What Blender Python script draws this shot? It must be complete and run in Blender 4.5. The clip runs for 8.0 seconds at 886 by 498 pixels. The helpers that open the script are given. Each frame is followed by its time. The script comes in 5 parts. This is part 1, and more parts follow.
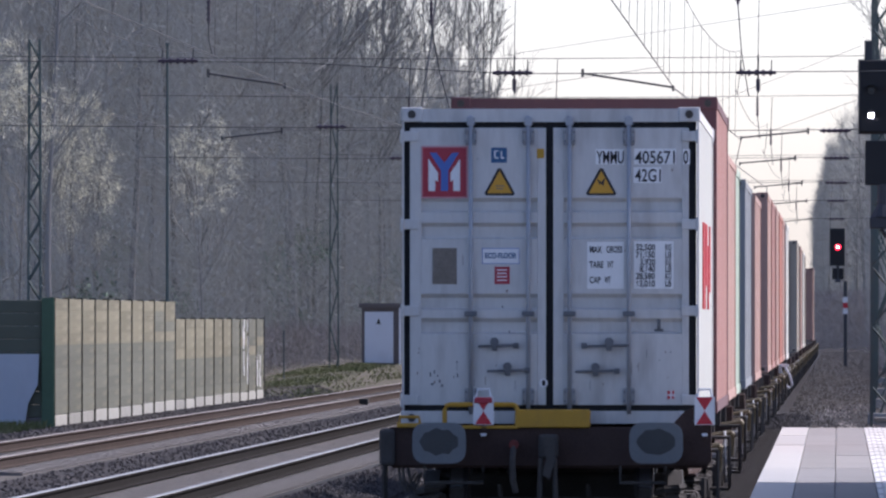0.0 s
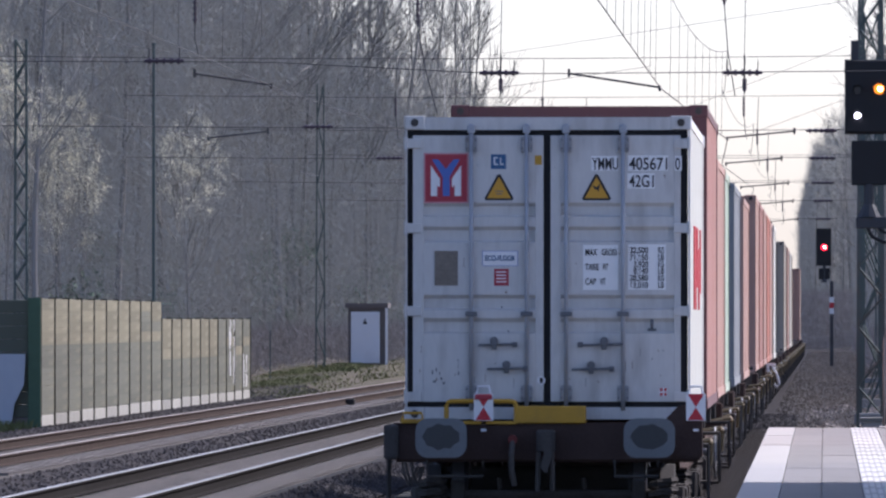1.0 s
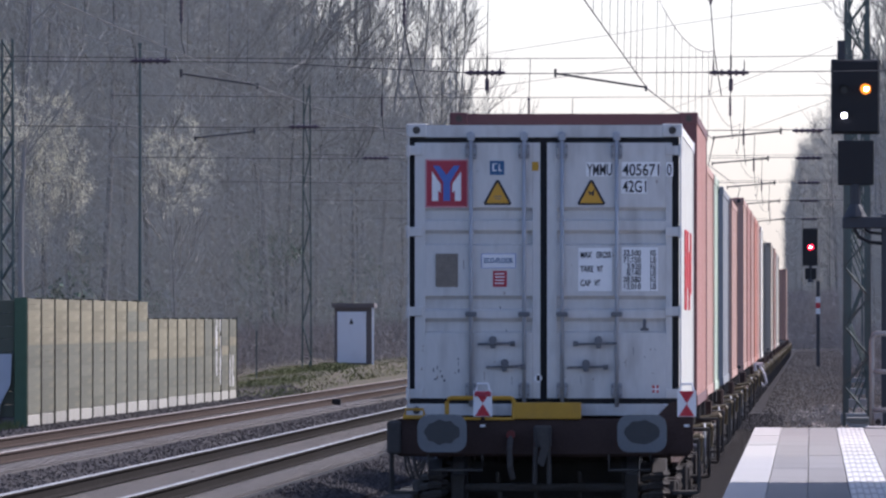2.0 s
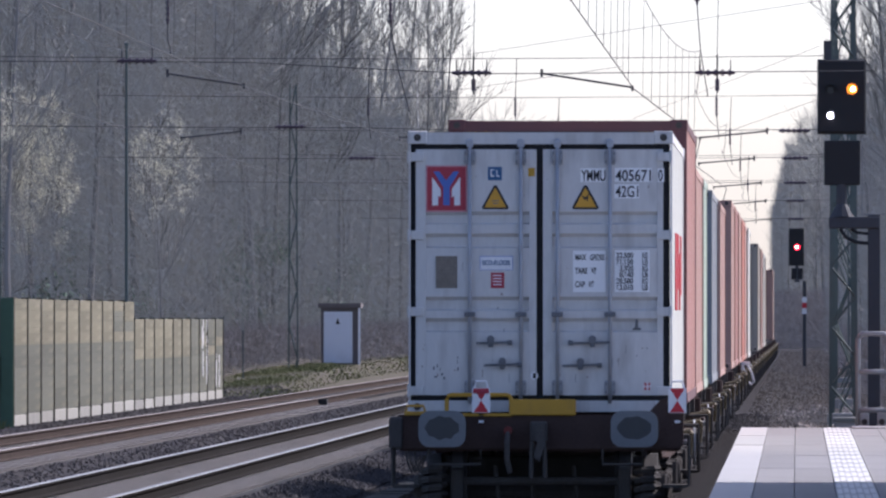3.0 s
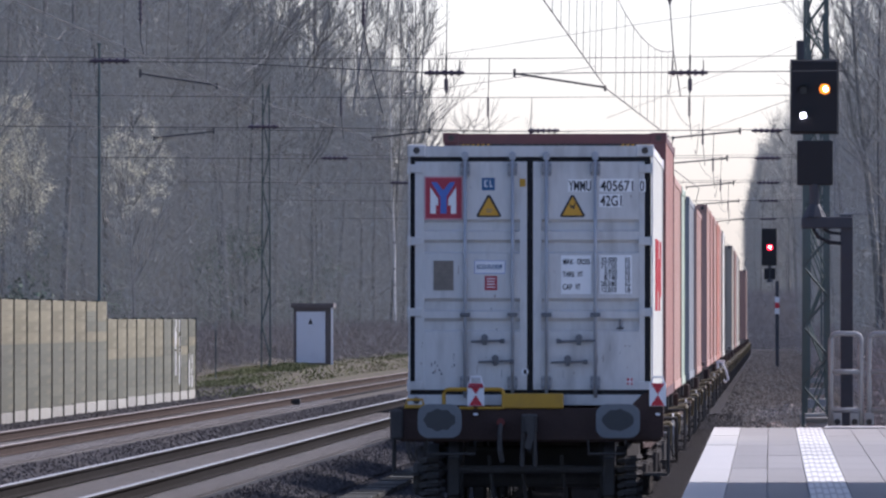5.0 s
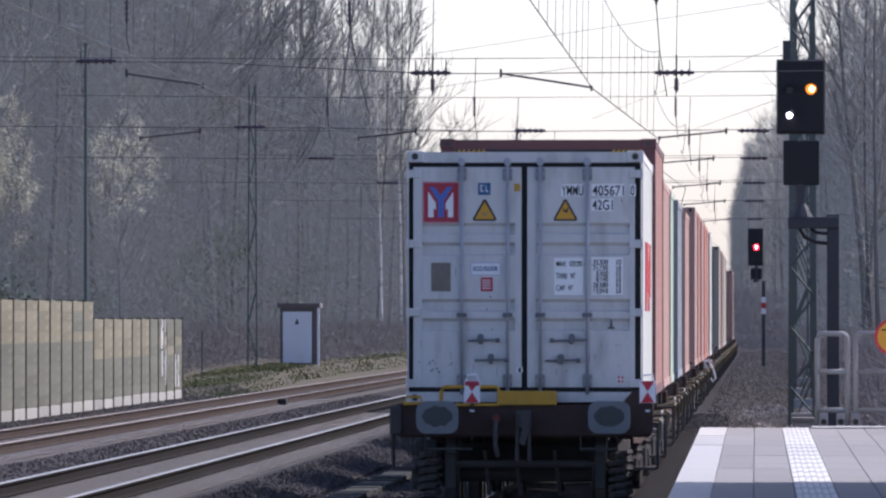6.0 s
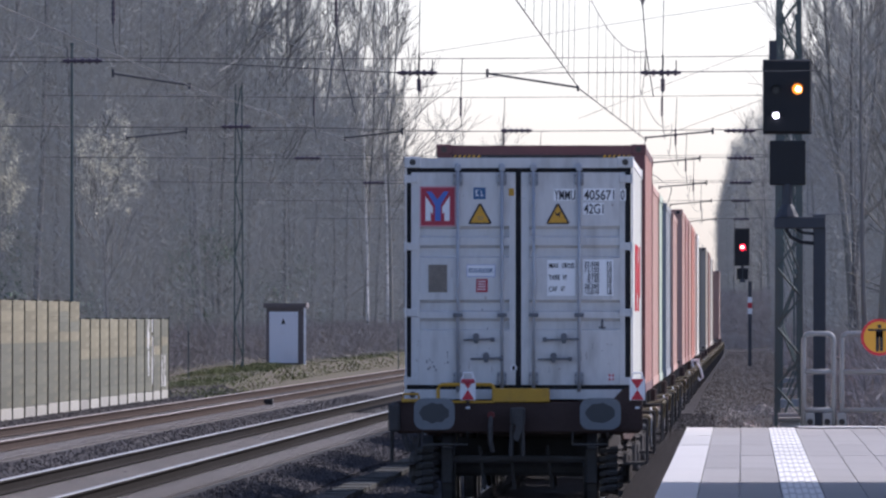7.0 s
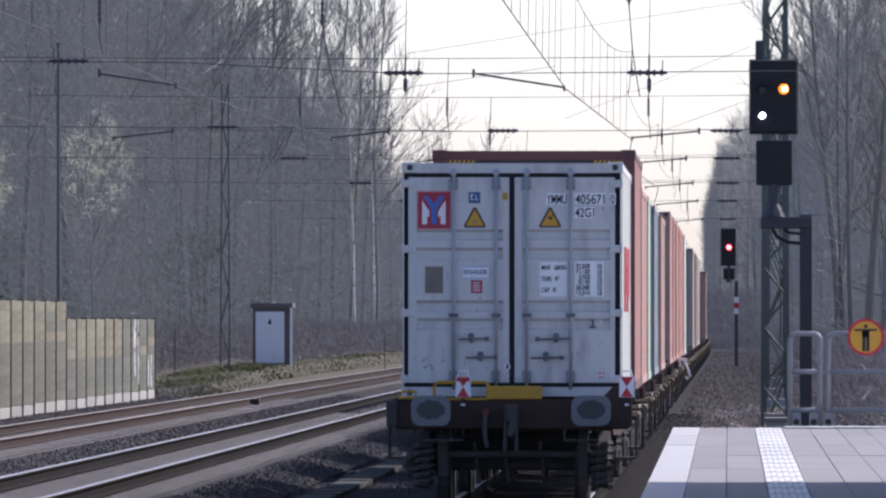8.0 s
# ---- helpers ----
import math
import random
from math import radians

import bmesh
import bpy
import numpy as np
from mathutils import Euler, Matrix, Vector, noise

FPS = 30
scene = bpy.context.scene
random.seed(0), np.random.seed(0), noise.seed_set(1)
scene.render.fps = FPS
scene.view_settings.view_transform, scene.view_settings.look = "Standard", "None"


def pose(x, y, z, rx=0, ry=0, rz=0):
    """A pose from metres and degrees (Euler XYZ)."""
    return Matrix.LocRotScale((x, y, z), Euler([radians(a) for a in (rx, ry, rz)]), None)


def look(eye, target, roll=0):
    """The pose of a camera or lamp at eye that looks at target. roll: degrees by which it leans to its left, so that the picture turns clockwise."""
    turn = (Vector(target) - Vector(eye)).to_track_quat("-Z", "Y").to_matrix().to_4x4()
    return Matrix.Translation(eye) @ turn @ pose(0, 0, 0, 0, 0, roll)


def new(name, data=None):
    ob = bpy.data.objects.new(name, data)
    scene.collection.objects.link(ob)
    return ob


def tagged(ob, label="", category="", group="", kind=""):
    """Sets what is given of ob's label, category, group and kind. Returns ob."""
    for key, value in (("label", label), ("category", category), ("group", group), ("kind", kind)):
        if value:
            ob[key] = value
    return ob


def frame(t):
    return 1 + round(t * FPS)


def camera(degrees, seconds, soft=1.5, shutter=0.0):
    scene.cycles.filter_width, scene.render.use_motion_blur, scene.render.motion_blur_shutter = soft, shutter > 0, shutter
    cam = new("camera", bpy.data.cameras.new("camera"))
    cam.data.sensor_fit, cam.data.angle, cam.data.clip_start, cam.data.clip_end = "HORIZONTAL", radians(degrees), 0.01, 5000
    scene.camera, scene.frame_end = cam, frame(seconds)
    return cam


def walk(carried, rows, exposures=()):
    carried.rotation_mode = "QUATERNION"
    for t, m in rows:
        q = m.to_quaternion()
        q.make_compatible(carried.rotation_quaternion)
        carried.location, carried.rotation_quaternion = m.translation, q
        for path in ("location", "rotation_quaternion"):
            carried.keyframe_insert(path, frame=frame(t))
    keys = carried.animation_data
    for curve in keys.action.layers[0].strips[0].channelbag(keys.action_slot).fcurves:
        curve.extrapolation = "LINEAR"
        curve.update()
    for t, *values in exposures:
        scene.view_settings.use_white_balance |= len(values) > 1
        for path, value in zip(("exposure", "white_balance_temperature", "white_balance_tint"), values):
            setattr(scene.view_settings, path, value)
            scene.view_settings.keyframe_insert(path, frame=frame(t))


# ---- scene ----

F = 23040.0          # focal length of the long lens
EYE = (0.0, 0.0, 2.05)   # on the platform, 2.05 m above the rails
VX, VY = 1290.0, 565.0   # where the track's direction lies at the end of the pan

cam = camera(math.degrees(2 * math.atan(784.0 / F)), 8.0, 2.4)


def aim(t):
    """Slow even pan to the right on a tripod."""
    yaw = (VX - 784.0 + 24.1 * (8.0 - t)) / F
    pitch = (VY - 441.0) / F
    return look(EYE, (EYE[0] - math.tan(yaw) * 100.0, 100.0, EYE[2] + math.tan(pitch) * 100.0))


walk(cam, [(i * 0.25, aim(i * 0.25)) for i in range(33)], [(0.0, 0.69, 6000, 21), (8.0, 0.69, 6000, 21)])

# ---- world and light ----
SUN_AZ, SUN_EL = radians(48), radians(42)    # azimuth from the track's direction towards the right
world = bpy.data.worlds.new("sky")
scene.world = world
world.use_nodes = True
wn, wl = world.node_tree.nodes, world.node_tree.links
sky = wn.new("ShaderNodeTexSky")
sky.sky_type = "NISHITA"
sky.sun_disc = False
sky.sun_elevation, sky.sun_rotation = SUN_EL, SUN_AZ
sky.air_density, sky.dust_density, sky.ozone_density = 0.65, 1.15, 0.8
wl.new(sky.outputs[0], wn["Background"].inputs[0])
wn["Background"].inputs[1].default_value = 0.122
sun = new("sun", bpy.data.lights.new("sun", "SUN"))
sun.data.energy, sun.data.angle, sun.data.color = 3.6, radians(7.0), (1.0, 0.95, 0.88)
sun_from = Vector((math.sin(SUN_AZ) * math.cos(SUN_EL), math.cos(SUN_AZ) * math.cos(SUN_EL), math.sin(SUN_EL)))
sun.matrix_basis = look(sun_from * 50, (0, 0, 0))


# ---- helpers ----
def mat(name, col, rough=0.8, metal=0.0, var=0.15, scale=6.0, fine=60.0, bump=0.2, stain=None, stain_amt=0.3, stain_scale=1.2, island=0.0, obj=0.0, stretch=(1, 1, 1), spec=0.5):
    """Procedural surface: base colour with variation at two scales, stains of another colour, fine relief."""
    m = bpy.data.materials.new(name)
    m.use_nodes = True
    n, l = m.node_tree.nodes, m.node_tree.links
    b = n["Principled BSDF"]
    b.inputs["Roughness"].default_value = rough
    b.inputs["Metallic"].default_value = metal
    b.inputs["Specular IOR Level"].default_value = spec
    co = n.new("ShaderNodeTexCoord")
    mp = n.new("ShaderNodeMapping")
    mp.inputs["Scale"].default_value = stretch
    l.new(co.outputs["Object"], mp.inputs[0])
    n1, n2 = n.new("ShaderNodeTexNoise"), n.new("ShaderNodeTexNoise")
    n1.inputs["Scale"].default_value, n2.inputs["Scale"].default_value = scale, fine
    n1.inputs["Detail"].default_value = 5
    l.new(mp.outputs[0], n1.inputs["Vector"]), l.new(mp.outputs[0], n2.inputs["Vector"])
    add = n.new("ShaderNodeMath")
    add.operation = "ADD"
    l.new(n1.outputs[0], add.inputs[0]), l.new(n2.outputs[0], add.inputs[1])
    last = add.outputs[0]
    amount = 1.0
    if island or obj:
        src = n.new("ShaderNodeNewGeometry").outputs["Random Per Island"] if island else n.new("ShaderNodeObjectInfo").outputs["Random"]
        mul = n.new("ShaderNodeMath")
        mul.operation = "MULTIPLY_ADD"
        mul.inputs[1].default_value = (island or obj) / max(var, 0.01)
        l.new(src, mul.inputs[0])
        l.new(last, mul.inputs[2])
        last = mul.outputs[0]
        amount += (island or obj) / max(var, 0.01) / 2
    val = n.new("ShaderNodeMapRange")
    val.clamp = False
    val.inputs["From Min"].default_value, val.inputs["From Max"].default_value = amount - 1, amount + 1
    val.inputs["To Min"].default_value, val.inputs["To Max"].default_value = 1 - 2 * var, 1 + 2 * var
    l.new(last, val.inputs["Value"])
    sc = n.new("ShaderNodeVectorMath")
    sc.operation = "SCALE"
    sc.inputs[0].default_value = col
    l.new(val.outputs[0], sc.inputs["Scale"])
    out = sc.outputs[0]
    if stain:
        n3 = n.new("ShaderNodeTexNoise")
        n3.inputs["Scale"].default_value, n3.inputs["Detail"].default_value = stain_scale, 8
        l.new(mp.outputs[0], n3.inputs["Vector"])
        r = n.new("ShaderNodeMapRange")
        r.inputs["From Min"].default_value, r.inputs["From Max"].default_value = 0.52, 0.72
        r.inputs["To Max"].default_value = stain_amt
        l.new(n3.outputs[0], r.inputs["Value"])
        mx = n.new("ShaderNodeMix")
        mx.data_type = "RGBA"
        l.new(r.outputs[0], mx.inputs[0]), l.new(out, mx.inputs[6])
        mx.inputs[7].default_value = (*stain, 1)
        out = mx.outputs[2]
    l.new(out, b.inputs["Base Color"])
    if bump:
        bp = n.new("ShaderNodeBump")
        bp.inputs["Strength"].default_value, bp.inputs["Distance"].default_value = bump, 0.01
        l.new(n2.outputs[0], bp.inputs["Height"]), l.new(bp.outputs[0], b.inputs["Normal"])
    return m


def glow(name, col, strength):
    m = bpy.data.materials.new(name)
    m.use_nodes = True
    b = m.node_tree.nodes["Principled BSDF"]
    b.inputs["Base Color"].default_value = (*col, 1)
    b.inputs["Emission Color"].default_value = (*col, 1)
    b.inputs["Emission Strength"].default_value = strength
    return m


def box(bm, x0, x1, y0, y1, z0, z1, bevel=0.0):
    m = Matrix.Translation(((x0 + x1) / 2, (y0 + y1) / 2, (z0 + z1) / 2)) @ Matrix.Diagonal((x1 - x0, y1 - y0, z1 - z0, 1))
    vs = bmesh.ops.create_cube(bm, size=1, matrix=m)["verts"]
    if bevel:
        es = {e for v in vs for e in v.link_edges}
        bmesh.ops.bevel(bm, geom=list(es), offset=bevel, segments=2, affect="EDGES", profile=0.5)
    return bm


def tube(bm, p, q, r, seg=6, r2=None):
    p, q = Vector(p), Vector(q)
    d = q - p
    m = Matrix.Translation((p + q) / 2) @ d.to_track_quat("Z", "Y").to_matrix().to_4x4()
    bmesh.ops.create_cone(bm, cap_ends=True, segments=seg, radius1=r, radius2=r if r2 is None else r2, depth=d.length, matrix=m)
    return bm


def prism(bm, pts, axis, a, b):
    """Extrude a closed outline of 2D points along 'x', 'y' or 'z' from a to b."""
    def at(p, h):
        return {"x": (h, p[0], p[1]), "y": (p[0], h, p[1]), "z": (p[0], p[1], h)}[axis]
    lo = [bm.verts.new(at(p, a)) for p in pts]
    hi = [bm.verts.new(at(p, b)) for p in pts]
    n = len(pts)
    fs = [bm.faces.new(lo), bm.faces.new(hi)]
    for i in range(n):
        fs.append(bm.faces.new((lo[i], lo[(i + 1) % n], hi[(i + 1) % n], hi[i])))
    bmesh.ops.recalc_face_normals(bm, faces=fs)
    return bm


def B():
    return bmesh.new()


def part(name, bm, material, parent=None, label="", smooth=False):
    me = bpy.data.meshes.new(name)
    bm.to_mesh(me)
    bm.free()
    me.materials.append(material)
    if smooth:
        me.shade_smooth()
    ob = new(name, me)
    if parent:
        ob.parent = parent
    if label:
        ob["label"] = label
    return ob


def share(name, me, parent, m):
    ob = new(name, me)
    ob.parent = parent
    ob.matrix_basis = m
    return ob


def thing(name, label, category, m=None, group="", kind=""):
    ob = tagged(new(name), label, category, group, kind)
    if m:
        ob.matrix_basis = m
    return ob


def wire(bm, pts, r=0.012, seg=4):
    """One continuous tube along the points."""
    pts = [Vector(p) for p in pts]
    rings = []
    for i, p in enumerate(pts):
        d = (pts[min(i + 1, len(pts) - 1)] - pts[max(i - 1, 0)]).normalized()
        a = d.cross(Vector((0.3, 0.2, 0.93)) if abs(d.z) < 0.9 else Vector((1, 0.1, 0))).normalized()
        b = d.cross(a)
        rings.append([bm.verts.new(p + a * (r * math.cos(2 * math.pi * k / seg)) + b * (r * math.sin(2 * math.pi * k / seg))) for k in range(seg)])
    fs = [bm.faces.new(rings[0]), bm.faces.new(rings[-1])]
    for u, w in zip(rings, rings[1:]):
        for k in range(seg):
            fs.append(bm.faces.new((u[k], u[(k + 1) % seg], w[(k + 1) % seg], w[k])))
    bmesh.ops.recalc_face_normals(bm, faces=fs)


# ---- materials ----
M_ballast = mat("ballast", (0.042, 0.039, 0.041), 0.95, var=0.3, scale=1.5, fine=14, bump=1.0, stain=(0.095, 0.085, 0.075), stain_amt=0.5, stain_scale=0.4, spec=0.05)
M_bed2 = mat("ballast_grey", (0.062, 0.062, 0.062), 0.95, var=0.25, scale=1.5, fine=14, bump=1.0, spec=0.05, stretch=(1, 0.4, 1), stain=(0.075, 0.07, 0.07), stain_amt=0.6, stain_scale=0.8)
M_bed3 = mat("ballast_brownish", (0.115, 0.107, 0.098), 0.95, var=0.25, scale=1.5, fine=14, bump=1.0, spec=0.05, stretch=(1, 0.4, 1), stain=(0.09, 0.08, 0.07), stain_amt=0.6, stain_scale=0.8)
M_stone = mat("ballast_stone", (0.068, 0.064, 0.066), 0.9, var=0.1, island=0.32, bump=0.4, spec=0.1)
M_grass = mat("grass_ground", (0.088, 0.08, 0.062), 0.95, spec=0.05, var=0.15, scale=0.3, fine=6, bump=0.4, stain=(0.115, 0.10, 0.075), stain_amt=0.8, stain_scale=0.5)
M_blade = mat("grass_blade", (0.14, 0.155, 0.075), 0.9, spec=0.05, var=0.08, island=0.22, stain=(0.24, 0.2, 0.13), stain_amt=0.7, stain_scale=0.12, bump=0)
M_rail_side = mat("rail_rust_dark", (0.036, 0.034, 0.033), 1.0, var=0.25, scale=3, bump=0.3, spec=0.0)
M_rail_rust = mat("rail_rust_brown", (0.075, 0.061, 0.055), 1.0, var=0.25, scale=3, bump=0.3, spec=0.0)
M_rail_top = mat("rail_polished", (0.37, 0.37, 0.37), 0.5, 1.0, var=0.08, bump=0)
M_rail_dull = mat("rail_head_dull", (0.30, 0.265, 0.245), 0.6, 0.3, var=0.12, bump=0)
M_sleeper = mat("concrete_sleeper", (0.24, 0.225, 0.215), 0.9, spec=0.1, var=0.15, scale=3, stain=(0.2, 0.16, 0.13), stain_amt=0.5)
# darker colour for the sleepers of the train's track
M_sleeper_dark = mat("sleeper_dark", (0.055, 0.05, 0.048), 0.95, var=0.2, scale=3, spec=0.05)
M_conc = mat("concrete", (0.42, 0.41, 0.39), 0.9, var=0.12, scale=2, stain=(0.25, 0.24, 0.22), stain_amt=0.5)
M_slab = mat("paving_slab_grey", (0.255, 0.245, 0.24), 0.9, spec=0.2, var=0.10, scale=1.5, fine=30, obj=0.08, stain=(0.2, 0.19, 0.19), stain_amt=0.5, stain_scale=0.5)
M_edge = mat("paving_slab_white", (0.40, 0.39, 0.375), 0.8, var=0.08, scale=1.5, fine=30, obj=0.1, stain=(0.45, 0.43, 0.42), stain_amt=0.4)
M_tact = mat("tactile_white", (0.62, 0.61, 0.59), 0.75, var=0.08, scale=2, obj=0.08, stain=(0.4, 0.39, 0.38), stain_amt=0.3)
M_tan = mat("barrier_wood_tan", (0.2, 0.184, 0.124), 0.9, spec=0.2, var=0.12, scale=0.8, fine=9, obj=0.16, stretch=(1, 0.15, 3), stain=(0.34, 0.31, 0.22), stain_amt=0.5)
M_olive = mat("barrier_wood_green", (0.138, 0.14, 0.108), 0.9, spec=0.2, var=0.12, scale=0.8, fine=9, obj=0.14, stretch=(1, 0.15, 3), stain=(0.22, 0.205, 0.14), stain_amt=0.6)
M_dkgreen = mat("painted_green", (0.06, 0.12, 0.07), 0.6, var=0.12)
M_white_wash = mat("bleached_board", (0.75, 0.74, 0.72), 0.85, var=0.1, stain=(0.30, 0.28, 0.22), stain_amt=1.0, stain_scale=2.5, stretch=(1, 1, 0.5))
M_galv = mat("galvanised_steel", (0.24, 0.25, 0.265), 0.6, 0.3, var=0.12, scale=8, bump=0.1)
M_mast = mat("mast_green_grey", (0.09, 0.12, 0.112), 0.7, 0.1, var=0.15, scale=4)
M_black = mat("signal_black", (0.012, 0.012, 0.014), 0.65, var=0.1, bump=0.05)
M_darkgrey = mat("dark_grey_steel", (0.06, 0.062, 0.07), 0.65, 0.2, var=0.15)
M_insul = mat("insulator_brown", (0.06, 0.04, 0.06), 0.35, var=0.1, bump=0)
M_wire = mat("overhead_wire", (0.07, 0.07, 0.075), 0.9, 0.0, var=0.1, bump=0)
M_cwhite = mat("container_door_grey", (0.63, 0.62, 0.605), 0.55, var=0.07, scale=2.5, fine=25, bump=0.05, stain=(0.34, 0.325, 0.31), stain_amt=0.6, stain_scale=2.6, stretch=(1.6, 1, 0.4))
M_cside = mat("container_side_white", (0.55, 0.555, 0.50), 0.55, var=0.05, scale=2, bump=0.05, stain=(0.5, 0.45, 0.4), stain_amt=0.3)
M_gasket = mat("door_gasket", (0.012, 0.012, 0.016), 0.7, var=0.1, bump=0)
M_rod = mat("lock_rod", (0.40, 0.42, 0.46), 0.5, 0.2, var=0.12, scale=5, stain=(0.2, 0.16, 0.13), stain_amt=0.4, stain_scale=5)
M_keeper = mat("cam_keeper_steel", (0.33, 0.335, 0.35), 0.55, 0.2, var=0.15, scale=9, stain=(0.16, 0.12, 0.1), stain_amt=0.5, stain_scale=9)
M_rusty = mat("rust_mark", (0.20, 0.13, 0.10), 0.85, var=0.2, bump=0)
M_handle = mat("lock_handle", (0.16, 0.165, 0.18), 0.6, 0.3, var=0.2, scale=9)
M_frame = mat("wagon_brown", (0.07, 0.048, 0.043), 0.9, var=0.25, scale=3, stain=(0.08, 0.055, 0.045), stain_amt=0.6, spec=0.1)
M_under = mat("bogie_grime", (0.085, 0.079, 0.075), 0.9, var=0.3, scale=4, stain=(0.06, 0.045, 0.035), stain_amt=0.5, spec=0.1)
M_lever = mat("lever_ochre", (0.2, 0.155, 0.085), 0.6, 0.2, var=0.2, scale=6)
M_wheel = mat("wheel_steel", (0.06, 0.054, 0.05), 0.6, 0.4, var=0.2)
M_tread = mat("wheel_tread", (0.22, 0.21, 0.2), 0.5, 0.8, var=0.05, bump=0)
M_buffer = mat("buffer_grey", (0.165, 0.18, 0.195), 0.6, 0.2, var=0.12, scale=4)
M_grease = mat("buffer_grease", (0.04, 0.043, 0.047), 0.45, var=0.2)
M_yellow = mat("yellow_paint", (0.50, 0.275, 0.025), 0.6, var=0.12, scale=5, stain=(0.2, 0.13, 0.05), stain_amt=0.4, stain_scale=4)
M_red = mat("sign_red", (0.55, 0.03, 0.045), 0.55, var=0.06, bump=0)
M_logored = mat("marking_red", (0.42, 0.04, 0.065), 0.6, var=0.06, bump=0)
M_blue = mat("marking_blue", (0.09, 0.17, 0.50), 0.6, var=0.06, bump=0)
M_dblue = mat("marking_dark_blue", (0.04, 0.12, 0.25), 0.6, var=0.06, bump=0)
M_signwhite = mat("sign_white", (0.82, 0.82, 0.84), 0.55, var=0.04, bump=0)
M_patch = mat("marking_patch", (0.90, 0.90, 0.90), 0.6, var=0.04, bump=0)
M_ink = mat("marking_black", (0.02, 0.02, 0.025), 0.6, var=0.05, bump=0)
M_plate = mat("plate_bronze", (0.22, 0.19, 0.16), 0.6, 0.3, var=0.25, scale=12)
M_signyellow = mat("sign_yellow", (0.64, 0.33, 0.03), 0.55, var=0.05, bump=0)
M_bark = mat("bark_grey", (0.22, 0.21, 0.20), 0.95, spec=0.1, var=0.15, scale=2, fine=12, obj=0.35, stretch=(1, 1, 0.3))
M_bark_dark = mat("bark_dark", (0.2, 0.195, 0.18), 0.95, spec=0.05, var=0.15, scale=2, fine=12, obj=0.2, stretch=(1, 1, 0.3))
M_birch = mat("bark_birch", (0.74, 0.72, 0.69), 0.85, var=0.15, scale=2, stain=(0.1, 0.09, 0.09), stain_amt=0.9, stain_scale=3, stretch=(1, 1, 2))
M_twig = mat("twigs", (0.31, 0.30, 0.275), 0.95, spec=0.05, var=0.06, obj=0.15, bump=0)
M_blossom = mat("blossom", (0.66, 0.62, 0.46), 0.9, var=0.1, island=0.4, bump=0)
M_ever = mat("evergreen", (0.10, 0.14, 0.10), 0.9, var=0.1, island=0.5, bump=0)
M_brush = mat("underbrush", (0.34, 0.30, 0.272), 0.95, var=0.1, island=0.5, bump=0)
M_hut = mat("hut_dark", (0.15, 0.13, 0.13), 0.85, var=0.15)
M_door = mat("hut_door_white", (0.72, 0.75, 0.82), 0.6, var=0.05, scale=1, stain=(0.55, 0.56, 0.6), stain_amt=0.4)
M_sheet = mat("blue_white_sheet", (0.46, 0.50, 0.57), 0.7, var=0.06)
M_amber = glow("lamp_amber", (1.0, 0.27, 0.02), 1.1)
M_lens = mat("dark_lens", (0.02, 0.02, 0.022), 0.3, var=0.05, bump=0)
M_core = glow("lamp_filament", (1.0, 0.75, 0.4), 12.0)
M_wlamp = glow("lamp_white", (0.9, 0.88, 1.0), 9.0)
M_rlamp = glow("lamp_red", (1.0, 0.02, 0.05), 4.0)


# ---- ground, one sheet to the horizon ----
def height(x, y):
    z = -0.42
    if x < -14.9:
        k = min(1.0, (-14.9 - x) / 1.0)
        far = min(1.0, max(0.0, (y - 375.0) / 80.0))
        z += k * (0.24 + 0.55 * far)
        z += min(3.0, max(0.0, -x - 24.0) * 0.06)
    if x > 1.2:
        z += min(1.0, (x - 1.2) / 2.5) * 0.35
    return z


def make_ground():
    xs = sorted([-900, -400, -200, -120, -80, -60, -50, -40, -32, -26, -22, -20, -18, -17, -16, -15.4, -14.9, -13, -11, -9, -7, -5, -3, -1, 1.2, 2, 3, 4, 6, 10, 20, 40, 80, 200, 500, 900])
    ys = [-60, 0, 60] + list(range(90, 620, 15)) + [700, 800, 1000, 1300, 1700, 2300, 3200, 4500]
    bm = B()
    vs = [[bm.verts.new((x, y, height(x, y) + (0.04 * noise.noise((x * 0.7, y * 0.1, 0)) if abs(x) < 60 else 0))) for x in xs] for y in ys]
    for j in range(len(ys) - 1):
        for i in range(len(xs) - 1):
            f = bm.faces.new((vs[j][i], vs[j][i + 1], vs[j + 1][i + 1], vs[j + 1][i]))
            mid = (xs[i] + xs[i + 1]) / 2
            f.material_index = 1 if (mid < -15 and ys[j] > 368) or mid < -16.5 or mid > 3.0 else 0
    g = part("ground", bm, M_ballast)
    g.data.materials.append(M_grass)
    tagged(g, "dark ballast ground with grassy verges beside the tracks", "ground", kind="structure")


make_ground()


# ---- tracks ----
def track_x(y):
    return float(np.interp(y, [60, 106, 143, 250, 480, 620, 800, 1060], [-2.32, -2.341, -2.38, -2.34, -2.20, -2.2, -3.2, -7.0]))


def rail_profile():
    return [(-0.07, -0.172), (0.07, -0.172), (0.07, -0.16), (0.012, -0.14), (0.01, -0.05), (0.036, -0.035), (0.036, -0.008), (-0.036, -0.008), (-0.036, -0.035), (-0.01, -0.05), (-0.012, -0.14), (-0.07, -0.16)]


